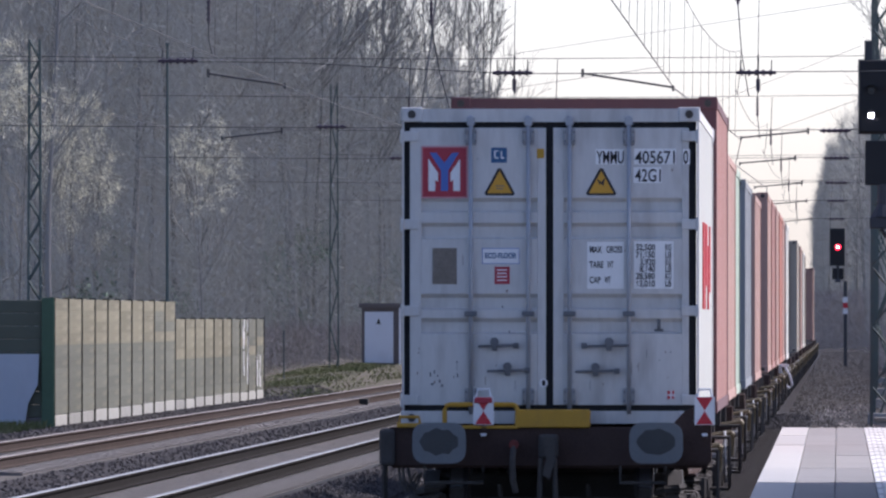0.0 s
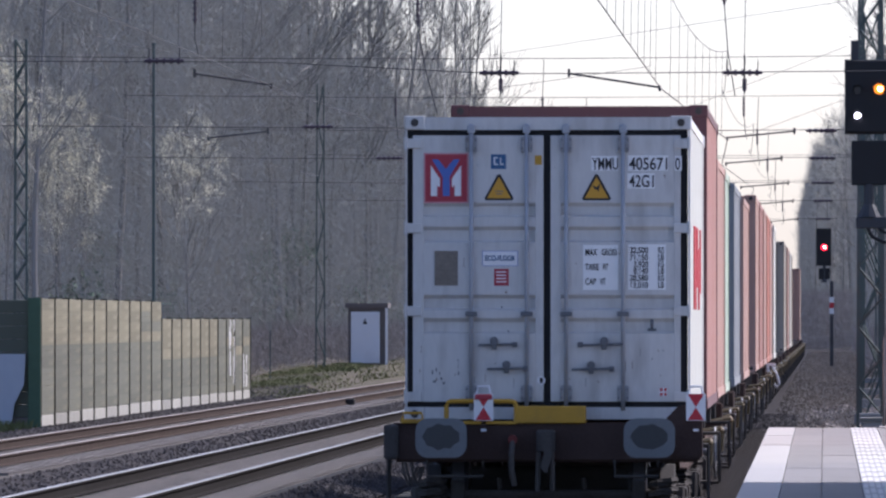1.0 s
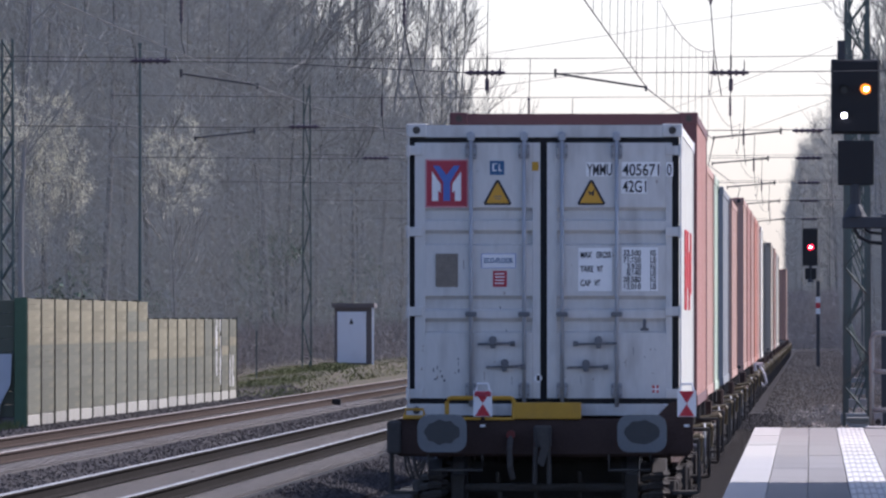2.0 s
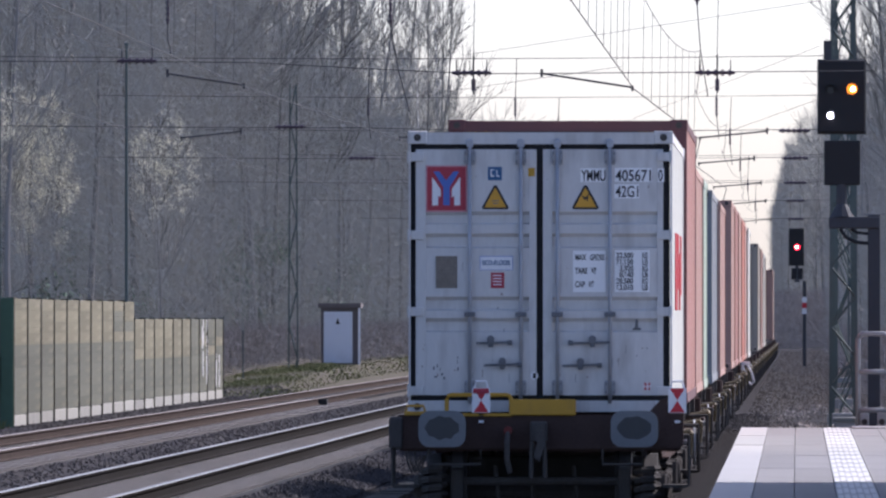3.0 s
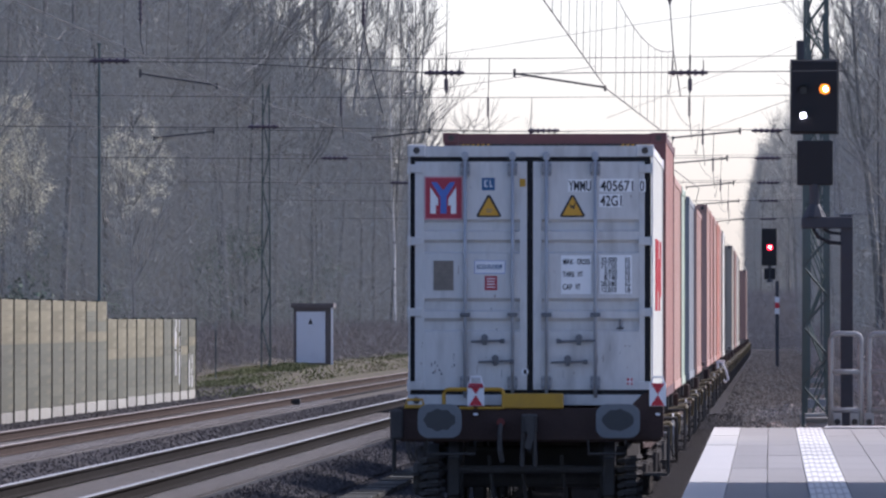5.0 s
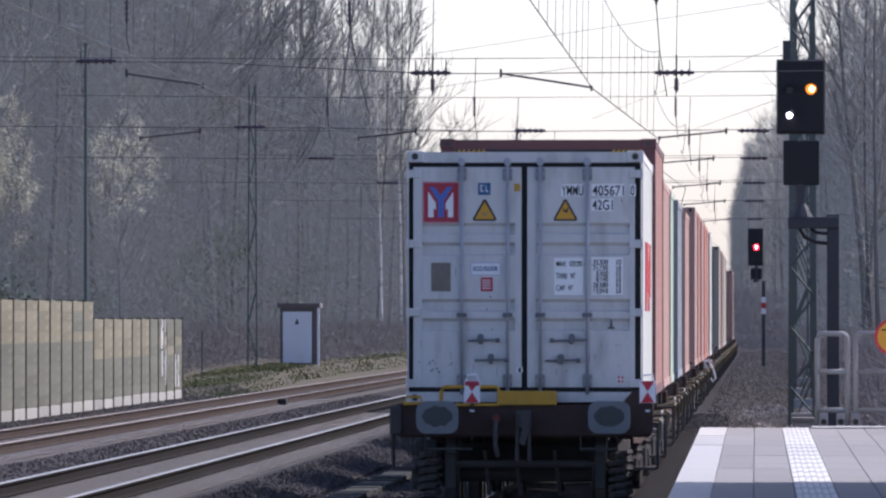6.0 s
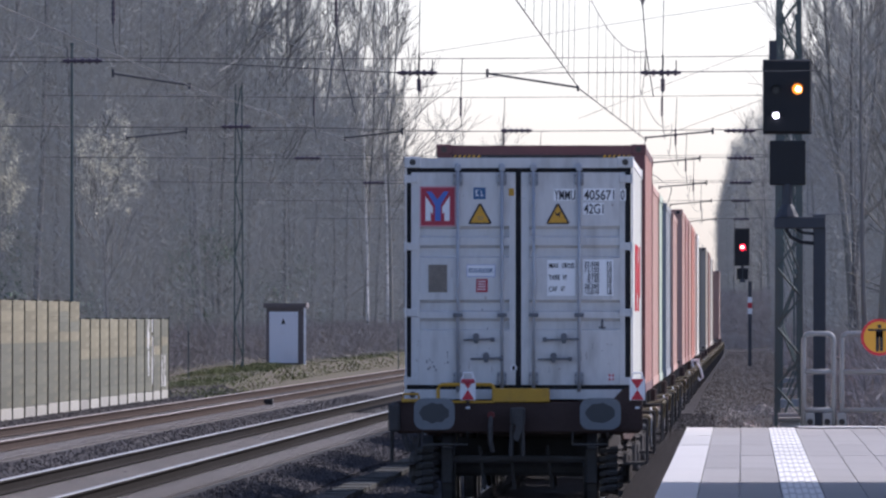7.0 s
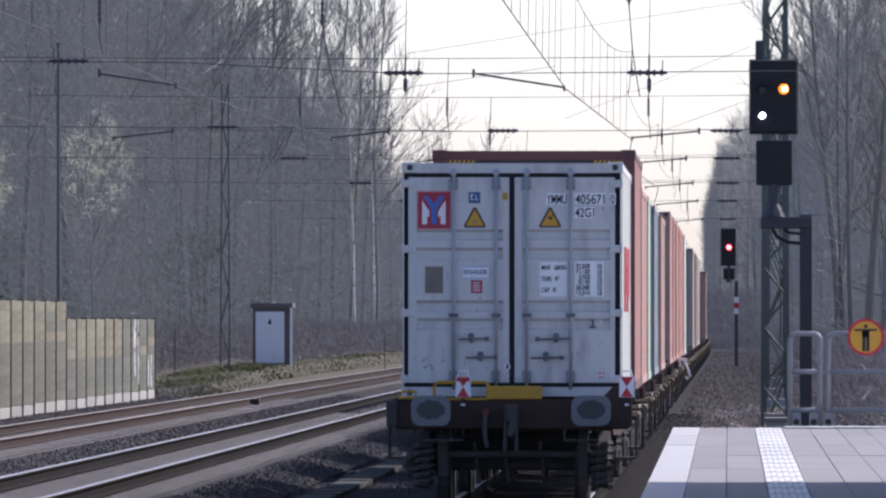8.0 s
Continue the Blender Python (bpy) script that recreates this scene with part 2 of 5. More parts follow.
def make_track(name, xc, label, side, z=0.0, y0=60, y1=1060, step=40):
    root = thing(name, label, "railway track", kind="structure")
    ys = list(range(y0, y1 + 1, step))
    for sgn in (-1, 1):
        bm, bt = B(), B()
        rings, tops = [], []
        for y in ys:
            cx = xc(y) + sgn * 0.7535
            rings.append([bm.verts.new((cx + px, y, z + pz)) for px, pz in rail_profile()])
            tops.append([bt.verts.new((cx + px, y, z + pz)) for px, pz in ((-0.034, -0.0075), (0.034, -0.0075), (0.03, 0), (-0.03, 0))])
        for bmx, rr in ((bm, rings), (bt, tops)):
            fs = []
            for a, b in zip(rr, rr[1:]):
                k = len(a)
                for i in range(k):
                    fs.append(bmx.faces.new((a[i], a[(i + 1) % k], b[(i + 1) % k], b[i])))
            fs += [bmx.faces.new(rr[0]), bmx.faces.new(rr[-1])]
            bmesh.ops.recalc_face_normals(bmx, faces=fs)
        rail = part("rail", bm, side, root)
        part("rail_head", bt, M_rail_dull if side is M_rail_rust else M_rail_top, rail, "worn running surface")
    return root


def track2_x(y):
    return -8.42 - 5.0 * max(0.0, (y - 600) / 460.0) ** 2


def track3_x(y):
    return -13.2 - 5.0 * max(0.0, (y - 600) / 460.0) ** 2


T1 = make_track("railway_track", track_x, "rusty rails under the freight train", M_rail_side)
T2 = make_track("railway_track", track2_x, "dark rails with polished heads on concrete sleepers", M_rail_side, z=0.06)
T3 = make_track("railway_track", track3_x, "brown rusty rails beside the verge", M_rail_rust, z=0.0)


def ballast_beds():
    for name, xc, z, lab in (("ballast_bed", track_x, 0, "dark ballast bed under the train"), ("ballast_bed", track2_x, 0.06, "grey ballast bed of crushed stone"), ("ballast_bed", track3_x, 0, "brownish ballast bed of crushed stone")):
        bm = B()
        prev = None
        for y in range(60, 1061, 4):
            c = xc(y)
            j = 0.05 * noise.noise((c, y * 0.21, 3))
            row = [bm.verts.new((c + dx + j * (abs(dx) > 1.5), y, z + dz)) for dx, dz in ((-2.3, -0.44), (-1.42, -0.24), (1.42, -0.24), (2.3, -0.44))]
            if prev:
                for i in range(3):
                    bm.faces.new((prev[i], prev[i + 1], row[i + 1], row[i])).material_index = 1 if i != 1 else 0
            prev = row
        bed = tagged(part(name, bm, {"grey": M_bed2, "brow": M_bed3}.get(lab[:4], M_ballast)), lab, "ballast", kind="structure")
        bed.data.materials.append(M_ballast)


ballast_beds()


# ---- platform ----
P_END = 142.8


def deck(y):
    return 0.813 + (y - 90.5) * 0.0009


def make_platform():
    root = thing("platform", "station platform of pale slabs with a ribbed tactile strip", "platform", kind="structure")
    bm = B()
    prof = [(-0.58, -0.6), (12.0, -0.6), (12.0, None), (-0.58, None)]
    for y0, y1 in ((-30.0, P_END - 0.01),):
        lo = [bm.verts.new((x, y0, deck(y0) - 0.06 if z is None else z)) for x, z in prof]
        hi = [bm.verts.new((x, y1, deck(y1) - 0.06 if z is None else z)) for x, z in prof]
        for i in range(4):
            bm.faces.new((lo[i], lo[(i + 1) % 4], hi[(i + 1) % 4], hi[i]))
        bm.faces.new(lo), bm.faces.new(hi)
        bmesh.ops.recalc_face_normals(bm, faces=bm.faces[:])
    part("platform_base", bm, M_conc, root, "concrete platform wall")
    return root


PLATFORM = make_platform()


# ---- noise barrier ----
def make_barrier():
    X, Y0, BAY = -16.2, 268.0, 4.9
    root = thing("noise_barrier", "tan and green plank noise barrier on white concrete plinths", "noise barrier")
    bm = box(B(), -0.045, 0.045, 0.09, BAY - 0.09, 0, 0.1245, 0.003)
    box(bm, -0.041, 0.049, 0.09, BAY - 0.09, 0.125, 0.2499, 0.004)
    meshes = {}
    for key, m in (("tan", M_tan), ("green", M_olive), ("white", M_white_wash)):
        me = bpy.data.meshes.new("plank")
        bm.to_mesh(me)
        me.materials.append(m)
        meshes[key] = me
    bm.free()
    for key, top in (("tall", 2.5), ("low", 2.08)):
        pb = B()
        box(pb, -0.075, 0.075, -0.02, 0.02, -0.5, top)
        box(pb, 0.055, 0.067, -0.08, 0.08, -0.5, top)
        box(pb, -0.075, -0.063, -0.08, 0.08, -0.5, top)
        me = bpy.data.meshes.new("post")
        pb.to_mesh(me)
        pb.free()
        me.materials.append(M_post)
        meshes[key] = me
    pl = bpy.data.meshes.new("plinth")
    pb = box(B(), -0.05, 0.05, 0.32, BAY - 0.32, -0.6, 0, 0.02)
    pb.to_mesh(pl)
    pb.free()
    pl.materials.append(M_signwhite_c)
    rng = random.Random(4)
    for i in range(20):
        tall = i < 10
        y = Y0 + i * BAY
        base = 0.07
        share("post", meshes["tall" if tall else "low"], root, pose(X, y, 0))
        share("plinth", pl, root, pose(X + rng.uniform(0, 0.012), y, base + rng.uniform(-0.015, 0.015)))
        n = 10 if tall else 8
        top = 2.47 if tall else 2.05
        pitch = (top - base) / n
        for k in range(n):
            grey = i in (8, 9) or i > 15
            key = "tan" if k >= n * (0.55 if tall else 0.5) and not (grey and rng.random() < 0.6) else "green"
            o = share("plank", meshes[key], root, pose(X, y, base + k * pitch) @ Matrix.Diagonal((1, 1, pitch / 0.25, 1)))
    share("post", meshes["low"], root, pose(X, Y0 + 20 * BAY, 0))
    for k in range(40):
        strip, z0, z1 = rng.choice(((17.42, 0.5, 1.9), (17.95, 0.25, 1.85), (17.95, 0.25, 1.85), (19.0, 0.1, 1.1), (19.45, 0.1, 0.9)))
        a, z0 = strip + rng.uniform(-0.05, 0.07), rng.uniform(z0, z1)
        part("paint_patch", box(B(), X + 0.05, X + 0.054 + 0.0003 * k, Y0 + a * BAY, Y0 + (a + rng.uniform(0.04, 0.11)) * BAY, z0, min(2.04, z0 + rng.uniform(0.1, 0.38))), M_white_wash, root, "flaking white paint")
    # return wall across the view, dark green
    r = thing("barrier_end_wall", "dark green panel wall closing the noise barrier", "barrier wall")
    bm = B()
    for k in range(9):
        box(bm, -24.0, X - 0.2, Y0 - 0.05, Y0 + 0.03, 0.02 + k * 0.27, 0.02 + k * 0.27 + 0.262, 0.015)
    part("panel", bm, M_dkgreen2, r)
    part("end_post", box(B(), X - 0.2, X + 0.06, Y0 - 0.14, Y0 - 0.09, -0.5, 2.49, 0.01), M_dkgreen, r, "green steel end post")
    part("plinth", box(B(), -24.0, X - 0.2, Y0 - 0.06, Y0 + 0.06, -0.5, 0.02), M_hut, r)
    s = thing("cover_sheet", "pale blue-white sheet leaning on the green wall", "sheet")
    bm = prism(B(), [(-20, -0.2), (-16.75, -0.2), (-16.68, 0.3), (-16.48, 0.7), (-16.45, 1.33), (-20, 1.33)], "y", Y0 - 0.22, Y0 - 0.14)
    part("board", bm, M_sheet, s)


M_post = mat("barrier_post", (0.085, 0.08, 0.07), 0.9, var=0.15, spec=0.1)
M_signwhite_c = mat("white_concrete", (0.31, 0.30, 0.26), 0.85, var=0.14, scale=2.5, obj=0.2, stain=(0.35, 0.33, 0.3), stain_amt=0.5)
M_dkgreen2 = mat("panel_olive_dark", (0.105, 0.115, 0.085), 0.75, var=0.15, scale=2)
make_barrier()


# ---- freight train ----
TRAIN = []   # every moving thing with its place along the train at the start
DOOR_S = 217.4


def du(px):
    return (px - 974.0) / DOOR_S


def dv(py):
    return (753.0 - py) / DOOR_S


def corrugated(bm, axis, a, b, z0, z1, at, out, pitch=0.28, depth=0.026):
    """A side wall of trapezoid ribs: runs along axis from a to b, lies at 'at', ribs stand towards out."""
    n = max(2, round((b - a) / pitch))
    p = (b - a) / n
    prof = []
    for i in range(n):
        s = a + i * p
        prof += [(s, 0), (s + p * 0.26, 0), (s + p * 0.5, 1), (s + p * 0.76, 1)]
    prof.append((b, 0))
    lo, hi = [], []
    for s, k in prof:
        d = at - out * depth * (1 - k)
        c = (d, s) if axis == "y" else (s, d)
        lo.append(bm.verts.new((*c, z0)))
        hi.append(bm.verts.new((*c, z1)))
    for i in range(len(prof) - 1):
        bm.faces.new((lo[i], lo[i + 1], hi[i + 1], hi[i]))


def container_body(root, L, H, paint, doorpaint=None, rear="plain"):
    W = 2.438
    h = W / 2
    bm = B()
    for y0, y1 in ((0, 0.17), (L - 0.17, L)):
        pw = 0.026 if rear == "doors" and y0 == 0 else 0.16
        for x0, x1 in ((-h, -h + pw), (h - pw, h)):
            box(bm, x0 + (0.01 if x0 < 0 else 0), x1 - (0 if x0 < 0 else 0.01), y0 + 0.01, y1 - 0.01, 0.118, H - 0.118)
    for x0 in (-h + 0.01, h - 0.07):
        box(bm, x0, x0 + 0.06, 0.17, L - 0.17, H - 0.09, H - 0.01)
        box(bm, x0, x0 + 0.06, 0.17, L - 0.17, 0.01, 0.11)
    for y0 in (0.01, L - 0.08):
        box(bm, -h + 0.17, h - 0.17, y0, y0 + 0.07, H - 0.12, H - 0.012)
        box(bm, -h + 0.17, h - 0.17, y0, y0 + 0.07, 0.015, 0.118 if rear == "doors" and y0 < 1 else 0.15)
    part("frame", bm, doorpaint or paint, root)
    for s in (-1, 1):
        bm = B()
        corrugated(bm, "y", 0.165, L - 0.165, 0.10, H - 0.08, s * (h - 0.018), s)
        part("side_wall", bm, paint, root)
    bm = B()
    corrugated(bm, "y", 0.1, L - 0.1, -h + 0.05, h - 0.05, H - 0.012, 1, 0.4, 0.02)
    for v in bm.verts:
        v.co = Vector((v.co.z, v.co.y, v.co.x))
    part("roof", bm, paint, root)
    part("underframe", box(B(), -h + 0.07, h - 0.07, 0.1, L - 0.1, 0.05, 0.15), M_frame, root)
    bm = B()
    corrugated(bm, "x", -h + 0.165, h - 0.165, 0.15, H - 0.1, L - 0.02, 1)
    part("front_wall", bm, paint, root)
    if rear == "plain":
        bm = B()
        corrugated(bm, "x", -h + 0.165, h - 0.165, 0.15, H - 0.1, 0.02, -1)
        part("end_wall", bm, paint, root)
    for x0 in (-h, h - 0.178):
        for y0 in (0, L - 0.162):
            for z0 in (0, H - 0.118):
                bm = box(B(), x0, x0 + 0.178, y0, y0 + 0.162, z0, z0 + 0.118, 0.012)
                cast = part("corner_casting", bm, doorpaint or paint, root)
                if y0 == 0:
                    # dark disc on the face paints in the shade of the casting's opening
                    bm = tube(B(), (x0 + 0.089, -0.004, z0 + 0.06), (x0 + 0.089, 0.01, z0 + 0.06), 0.034, 12)
                    part("casting_hole_shade", bm, M_under, cast)


def text_part(s, px, py, size, parent, material, width=None):
    """Writing on the doors: left edge and baseline by door coordinates."""
    cu = bpy.data.curves.new("writing", "FONT")
    cu.body = s
    cu.size = size
    cu.extrude = 0.0015
    cu.offset = 0.002 if size > 0.1 else 0.0016
    tmp = new("writing", cu)
    bpy.context.view_layer.update()
    me = bpy.data.meshes.new_from_object(tmp.evaluated_get(bpy.context.evaluated_depsgraph_get()))
    bpy.data.objects.remove(tmp)
    me.materials.append(material)
    ob = new("writing", me)
    w = max(v.co.x for v in me.vertices) - min(v.co.x for v in me.vertices)
    k = width / w if width else 1.0
    ob.parent = parent
    ob.matrix_basis = pose(du(px), -0.004, dv(py), 90) @ Matrix.Diagonal((k, 1, 1, 1))
    return ob


def plate(name, px0, py0, px1, py1, m, parent, y=0.0, d=0.003, label=""):
    return part(name, box(B(), du(px0), du(px1), y - d, y, dv(py1), dv(py0)), m, parent, label)


def outline(name, pts, m, parent, y=0.0, d=0.003, label=""):
    return part(name, prism(B(), [(du(a), dv(b)) for a, b in pts], "y", y - d, y), m, parent, label)


def tail_container():
    H, L = 2.591, 12.192
    root = thing("shipping_container", "pale grey steel shipping container with closed double doors", "container", group="containers on the train")
    container_body(root, L, H, M_cside, M_cwhite, rear="doors")
    g = B()
    box(g, du(713), du(1232), 0.072, 0.087, dv(730), dv(214))
    part("door_gasket", g, M_gasket, root, "black rubber door seal")
    for x0, x1, r0, r1 in ((725, 966, 745, 951), (979, 1219, 998, 1207)):
        bm = B()
        yo = 0.015
        # upright borders
        box(bm, du(x0), du(r0), yo, 0.07, dv(717), dv(226), 0.004)
        box(bm, du(r1), du(x1), yo, 0.07, dv(717), dv(226), 0.004)
        prof = [(0.07, dv(717)), (yo, dv(717))]
        for a, b in ((563, 588), (520, 545), (394, 420), (350, 373)):
            prof += [(yo, dv(b + 3)), (yo + 0.05, dv(b)), (yo + 0.05, dv(a + 7)), (yo, dv(a))]
        prof += [(yo, dv(226)), (0.07, dv(226))]
        prism(bm, prof, "x", du(r0), du(r1))
        door = part("door", bm, M_cwhite, root)
        rods = (833, 935) if x0 < 900 else (1008, 1113)
        for rx in rods:
            bm = B()
            tube(bm, (du(rx), -0.012, dv(733)), (du(rx), -0.012, dv(205)), 0.017, 8)
            part("lock_rod", bm, M_rod, door, "steel locking rod", True)
            for yy in (242, 702):
                bm = box(B(), du(rx - 10), du(rx + 10), -0.02, 0.015, dv(yy + 15), dv(yy - 15), 0.006)
                for k in (-1, 1):
                    box(bm, du(rx + 8 * k - 3), du(rx + 8 * k + 3), -0.035, 0.0, dv(yy + 12), dv(yy - 12), 0.004)
                kp = part("cam_keeper", bm, M_keeper, door)
                for k in (-1, 1):
                    for q in (-8, 8):
                        part("bolt", tube(B(), (du(rx + 8 * k), -0.042, dv(yy + q)), (du(rx + 8 * k), -0.034, dv(yy + q)), 0.009, 6), M_handle, kp)
            part("rod_bracket", box(B(), du(rx - 11), du(rx + 11), -0.034, 0.015, dv(560), dv(551), 0.006), M_handle, door)
            part("rod_cam", box(B(), du(rx - 7), du(rx + 7), -0.03, 0.0, dv(222), dv(207), 0.008), M_rod, door)
        for a, b, hub, yy in (((846, 916, 875, 611), (862, 936, 898, 655)) if x0 < 900 else ((1037, 1113, 1078, 611), (1018, 1095, 1054, 656))):
            bm = tube(B(), (du(a), -0.03, dv(yy + 2)), (du(b), -0.03, dv(yy)), 0.011, 6)
            box(bm, du(hub - 5), du(hub + 5), -0.035, 0.015, dv(yy + 10), dv(yy - 13), 0.008)
            tube(bm, (du(hub), -0.045, dv(yy - 6)), (du(hub), -0.02, dv(yy - 6)), 0.036, 10)
            box(bm, du((a if hub - a > b - hub else b) - 8), du((a if hub - a > b - hub else b) + 2), -0.035, 0.0, dv(yy + 6), dv(yy - 4), 0.005)
            part("lock_handle", bm, M_handle, door, "dark lever handle on its retainer")
        hx = (709, 741) if x0 < 900 else (1206, 1238)
        for yy in (241, 397, 550, 708):
            bm = box(B(), du(hx[0]), du(hx[1]), -0.008, 0.05, dv(yy + 9), dv(yy - 9), 0.006)
            ex = hx[0] + 3 if x0 < 900 else hx[1] - 3
            tube(bm, (du(ex), -0.008, dv(yy + 12)), (du(ex), -0.008, dv(yy - 12)), 0.016, 8)
            part("hinge", bm, M_cwhite, door)
        yo = 0.015
        if x0 < 900:
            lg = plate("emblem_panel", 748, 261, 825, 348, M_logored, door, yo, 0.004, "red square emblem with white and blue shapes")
            plate("emblem_border", 745, 258, 828, 351, mat("marking_pink", (0.6, 0.3, 0.33), 0.6, bump=0), door, yo, 0.002)
            for pts, m in (([(758, 281), (775, 306), (775, 322), (770, 318), (770, 338), (758, 338)], M_signwhite), ([(814, 281), (797, 306), (797, 322), (802, 318), (802, 338), (814, 338)], M_signwhite), ([(760, 270), (772, 270), (786, 288), (800, 270), (812, 270), (793, 302), (793, 338), (780, 338), (780, 302)], M_blue)):
                outline("emblem_shape", pts, m, lg, yo - 0.004)
            pb = plate("class_plate", 869, 261, 897, 288, M_dblue, door, yo, 0.003, "small dark blue plate")
            for q in ((874, 267, 877, 281), (874, 278, 882, 281), (874, 266, 882, 268), (886, 267, 888, 281), (886, 278, 892, 281)):
                plate("plate_mark", *q, M_signwhite, pb, yo - 0.003, 0.001)
            plate("yellow_sticker", 950, 263, 963, 280, M_yellow, door, yo)
            plate("data_plate", 765, 439, 808, 503, M_plate, door, yo, 0.006, "weathered bronze data plate")
            w = plate("sticker", 854, 440, 918, 466, M_signwhite, door, yo, 0.003, "white sticker with blue letters")
            plate("sticker_border", 853, 439, 919, 467, M_blue, door, yo, 0.002)
            t = text_part("ECO-FLOOR", 858, 457, 0.062, w, M_dblue, 0.255)
            t.location.y = yo - 0.005
            rp = plate("red_plate", 875, 472, 902, 503, M_logored, door, yo, 0.003, "small red plate with worn writing")
            for k in range(4):
                plate("plate_mark", 879, 477 + k * 6, 897, 479 + k * 6, M_patch, rp, yo - 0.003, 0.001)
            part("round_sticker", tube(B(), (du(962), yo - 0.003, dv(678)), (du(962), yo, dv(678)), 0.035, 14), M_signwhite, door)
            plate("sticker_mark", 959, 673, 965, 683, M_ink, door, yo - 0.003, 0.001)
            rng = random.Random(8)
            for q in ((760, 659), (767, 655), (773, 663), (762, 678), (780, 680), (776, 672), (808, 661), (888, 541), (900, 585)):
                plate("scratch", q[0], q[1], q[0] + rng.uniform(2, 5), q[1] + rng.uniform(3, 8), M_handle, door, yo, 0.001)
        else:
            for q in ((1054, 264, 1104, 291), (1122, 263, 1196, 291), (1208, 264, 1221, 291), (1121, 296, 1171, 324), (1039, 428, 1104, 511), (1122, 427, 1192, 511)):
                plate("letter_patch", *q, M_patch, door, yo, 0.002)
            for s, px, py, w, sz in (("YMMU", 1056, 289, 0.222, 0.145), ("405671", 1124, 289, 0.325, 0.145), ("0", 1209, 289, 0.04, 0.145), ("42G1", 1124, 321, 0.21, 0.145),
                                     ("MAX", 1043, 447, 0.10, 0.075), ("GROSS", 1073, 447, 0.13, 0.075), ("TARE", 1043, 474, 0.115, 0.075), ("WT", 1075, 474, 0.05, 0.075), ("CAP", 1043, 501, 0.09, 0.075), ("WT", 1070, 501, 0.05, 0.075),
                                     ("32,500", 1125, 443, 0.155, 0.07), ("71,650", 1125, 456, 0.155, 0.07), ("3,920", 1132, 469, 0.125, 0.07), ("8,640", 1132, 481, 0.125, 0.07), ("28,580", 1125, 494, 0.155, 0.07), ("63,010", 1125, 507, 0.155, 0.07),
                                     ("KG", 1177, 443, 0.05, 0.07), ("LB", 1177, 456, 0.05, 0.07), ("KG", 1177, 469, 0.05, 0.07), ("LB", 1177, 481, 0.05, 0.07), ("KG", 1177, 494, 0.05, 0.07), ("LB", 1177, 507, 0.05, 0.07)):
                t = text_part(s, px, py, sz, door, M_ink, w)
                t.location.y = yo - 0.003
            part("round_sticker", tube(B(), (du(1187), yo - 0.003, dv(699)), (du(1187), yo, dv(699)), 0.035, 14), M_signwhite, door)
            for q in ((1181, 692, 1186, 698), (1189, 692, 1193, 698), (1181, 701, 1186, 706), (1189, 701, 1193, 706)):
                plate("sticker_mark", *q, M_red, door, yo - 0.003, 0.001)
            plate("dent_mark", 1163, 565, 1169, 585, M_handle, door, yo, 0.002)
            plate("dent_mark", 1158, 582, 1174, 587, M_handle, door, yo, 0.002)
        spots = random.Random(12 if x0 < 900 else 13)
        for k in range(26):
            a, b = spots.uniform(x0 + 6, x1 - 8), spots.choice((spots.uniform(590, 712), spots.uniform(430, 515), spots.uniform(230, 345)))
            w, h = spots.uniform(0.8, 2.6), spots.uniform(1.0, 5.0) if k % 4 else spots.uniform(8, 20)
            plate("rust_mark" if k % 3 else "dirt_mark", a, b, a + (w if k % 4 else 0.9), b + h, M_rusty if k % 3 else M_handle, door, yo, 0.0008)
        cx = 884 if x0 < 900 else 1064
        tr = outline("warning_triangle", [(cx - 24, 346), (cx - 27, 342), (cx - 3, 298), (cx + 3, 298), (cx + 27, 342), (cx + 24, 346)], M_ink, door, yo, 0.002, "yellow warning triangle with a black border")
        outline("triangle_face", [(cx - 22, 342), (cx, 302), (cx + 22, 342)], M_signyellow, tr, yo - 0.002, 0.001)
        if x0 < 900:
            plate("triangle_mark", cx - 7, 328, cx + 8, 330, M_plate, tr, yo - 0.003, 0.001)
            plate("triangle_mark", cx - 5, 333, cx + 6, 335, M_plate, tr, yo - 0.003, 0.001)
        else:
            outline("triangle_mark", [(cx - 8, 317), (cx, 322), (cx + 7, 314), (cx + 5, 323), (cx + 4, 330), (cx, 325), (cx - 3, 327)], M_ink, tr, yo - 0.003, 0.001)
    # red lettering on the long side, as plain bars
    for y0, y1, z0, z1 in ((3.6, 4.3, 0.95, 1.68), (4.9, 5.2, 0.95, 1.68), (5.9, 6.7, 1.15, 1.68), (7.6, 8.1, 0.95, 1.5), (8.9, 9.4, 1.1, 1.68)):
        part("side_letter", box(B(), 1.2, 1.214, y0, y1, z0, z1), M_red, root)
    return root


def plain_container(L, H, paint, label, hazard=False):
    root = thing("shipping_container", label, "container", group="containers on the train")
    container_body(root, L, H, paint, C_RED_SHADED if hazard else None)
    if hazard:
        for side in (-1, 1):
            for k in range(6):
                x = side * 0.87 - 0.16 + k * 0.055
                bm = prism(B(), [(x, H - 0.165), (x + 0.028, H - 0.165), (x + 0.05, H - 0.125), (x + 0.022, H - 0.125)], "y", -0.004, 0.0)
                part("hazard_stripe", bm, M_yellow, root)
        part("stripe_backing", box(B(), -1.04, 1.04, 0.0, 0.012, H - 0.17, H - 0.121), M_ink, root)
    return root


def paint(name, col):
    return mat(name, col, 0.6, var=0.08, scale=1.2, fine=20, bump=0.06, stain=tuple(c * 0.5 + 0.03 for c in col), stain_amt=0.4, stain_scale=0.8)


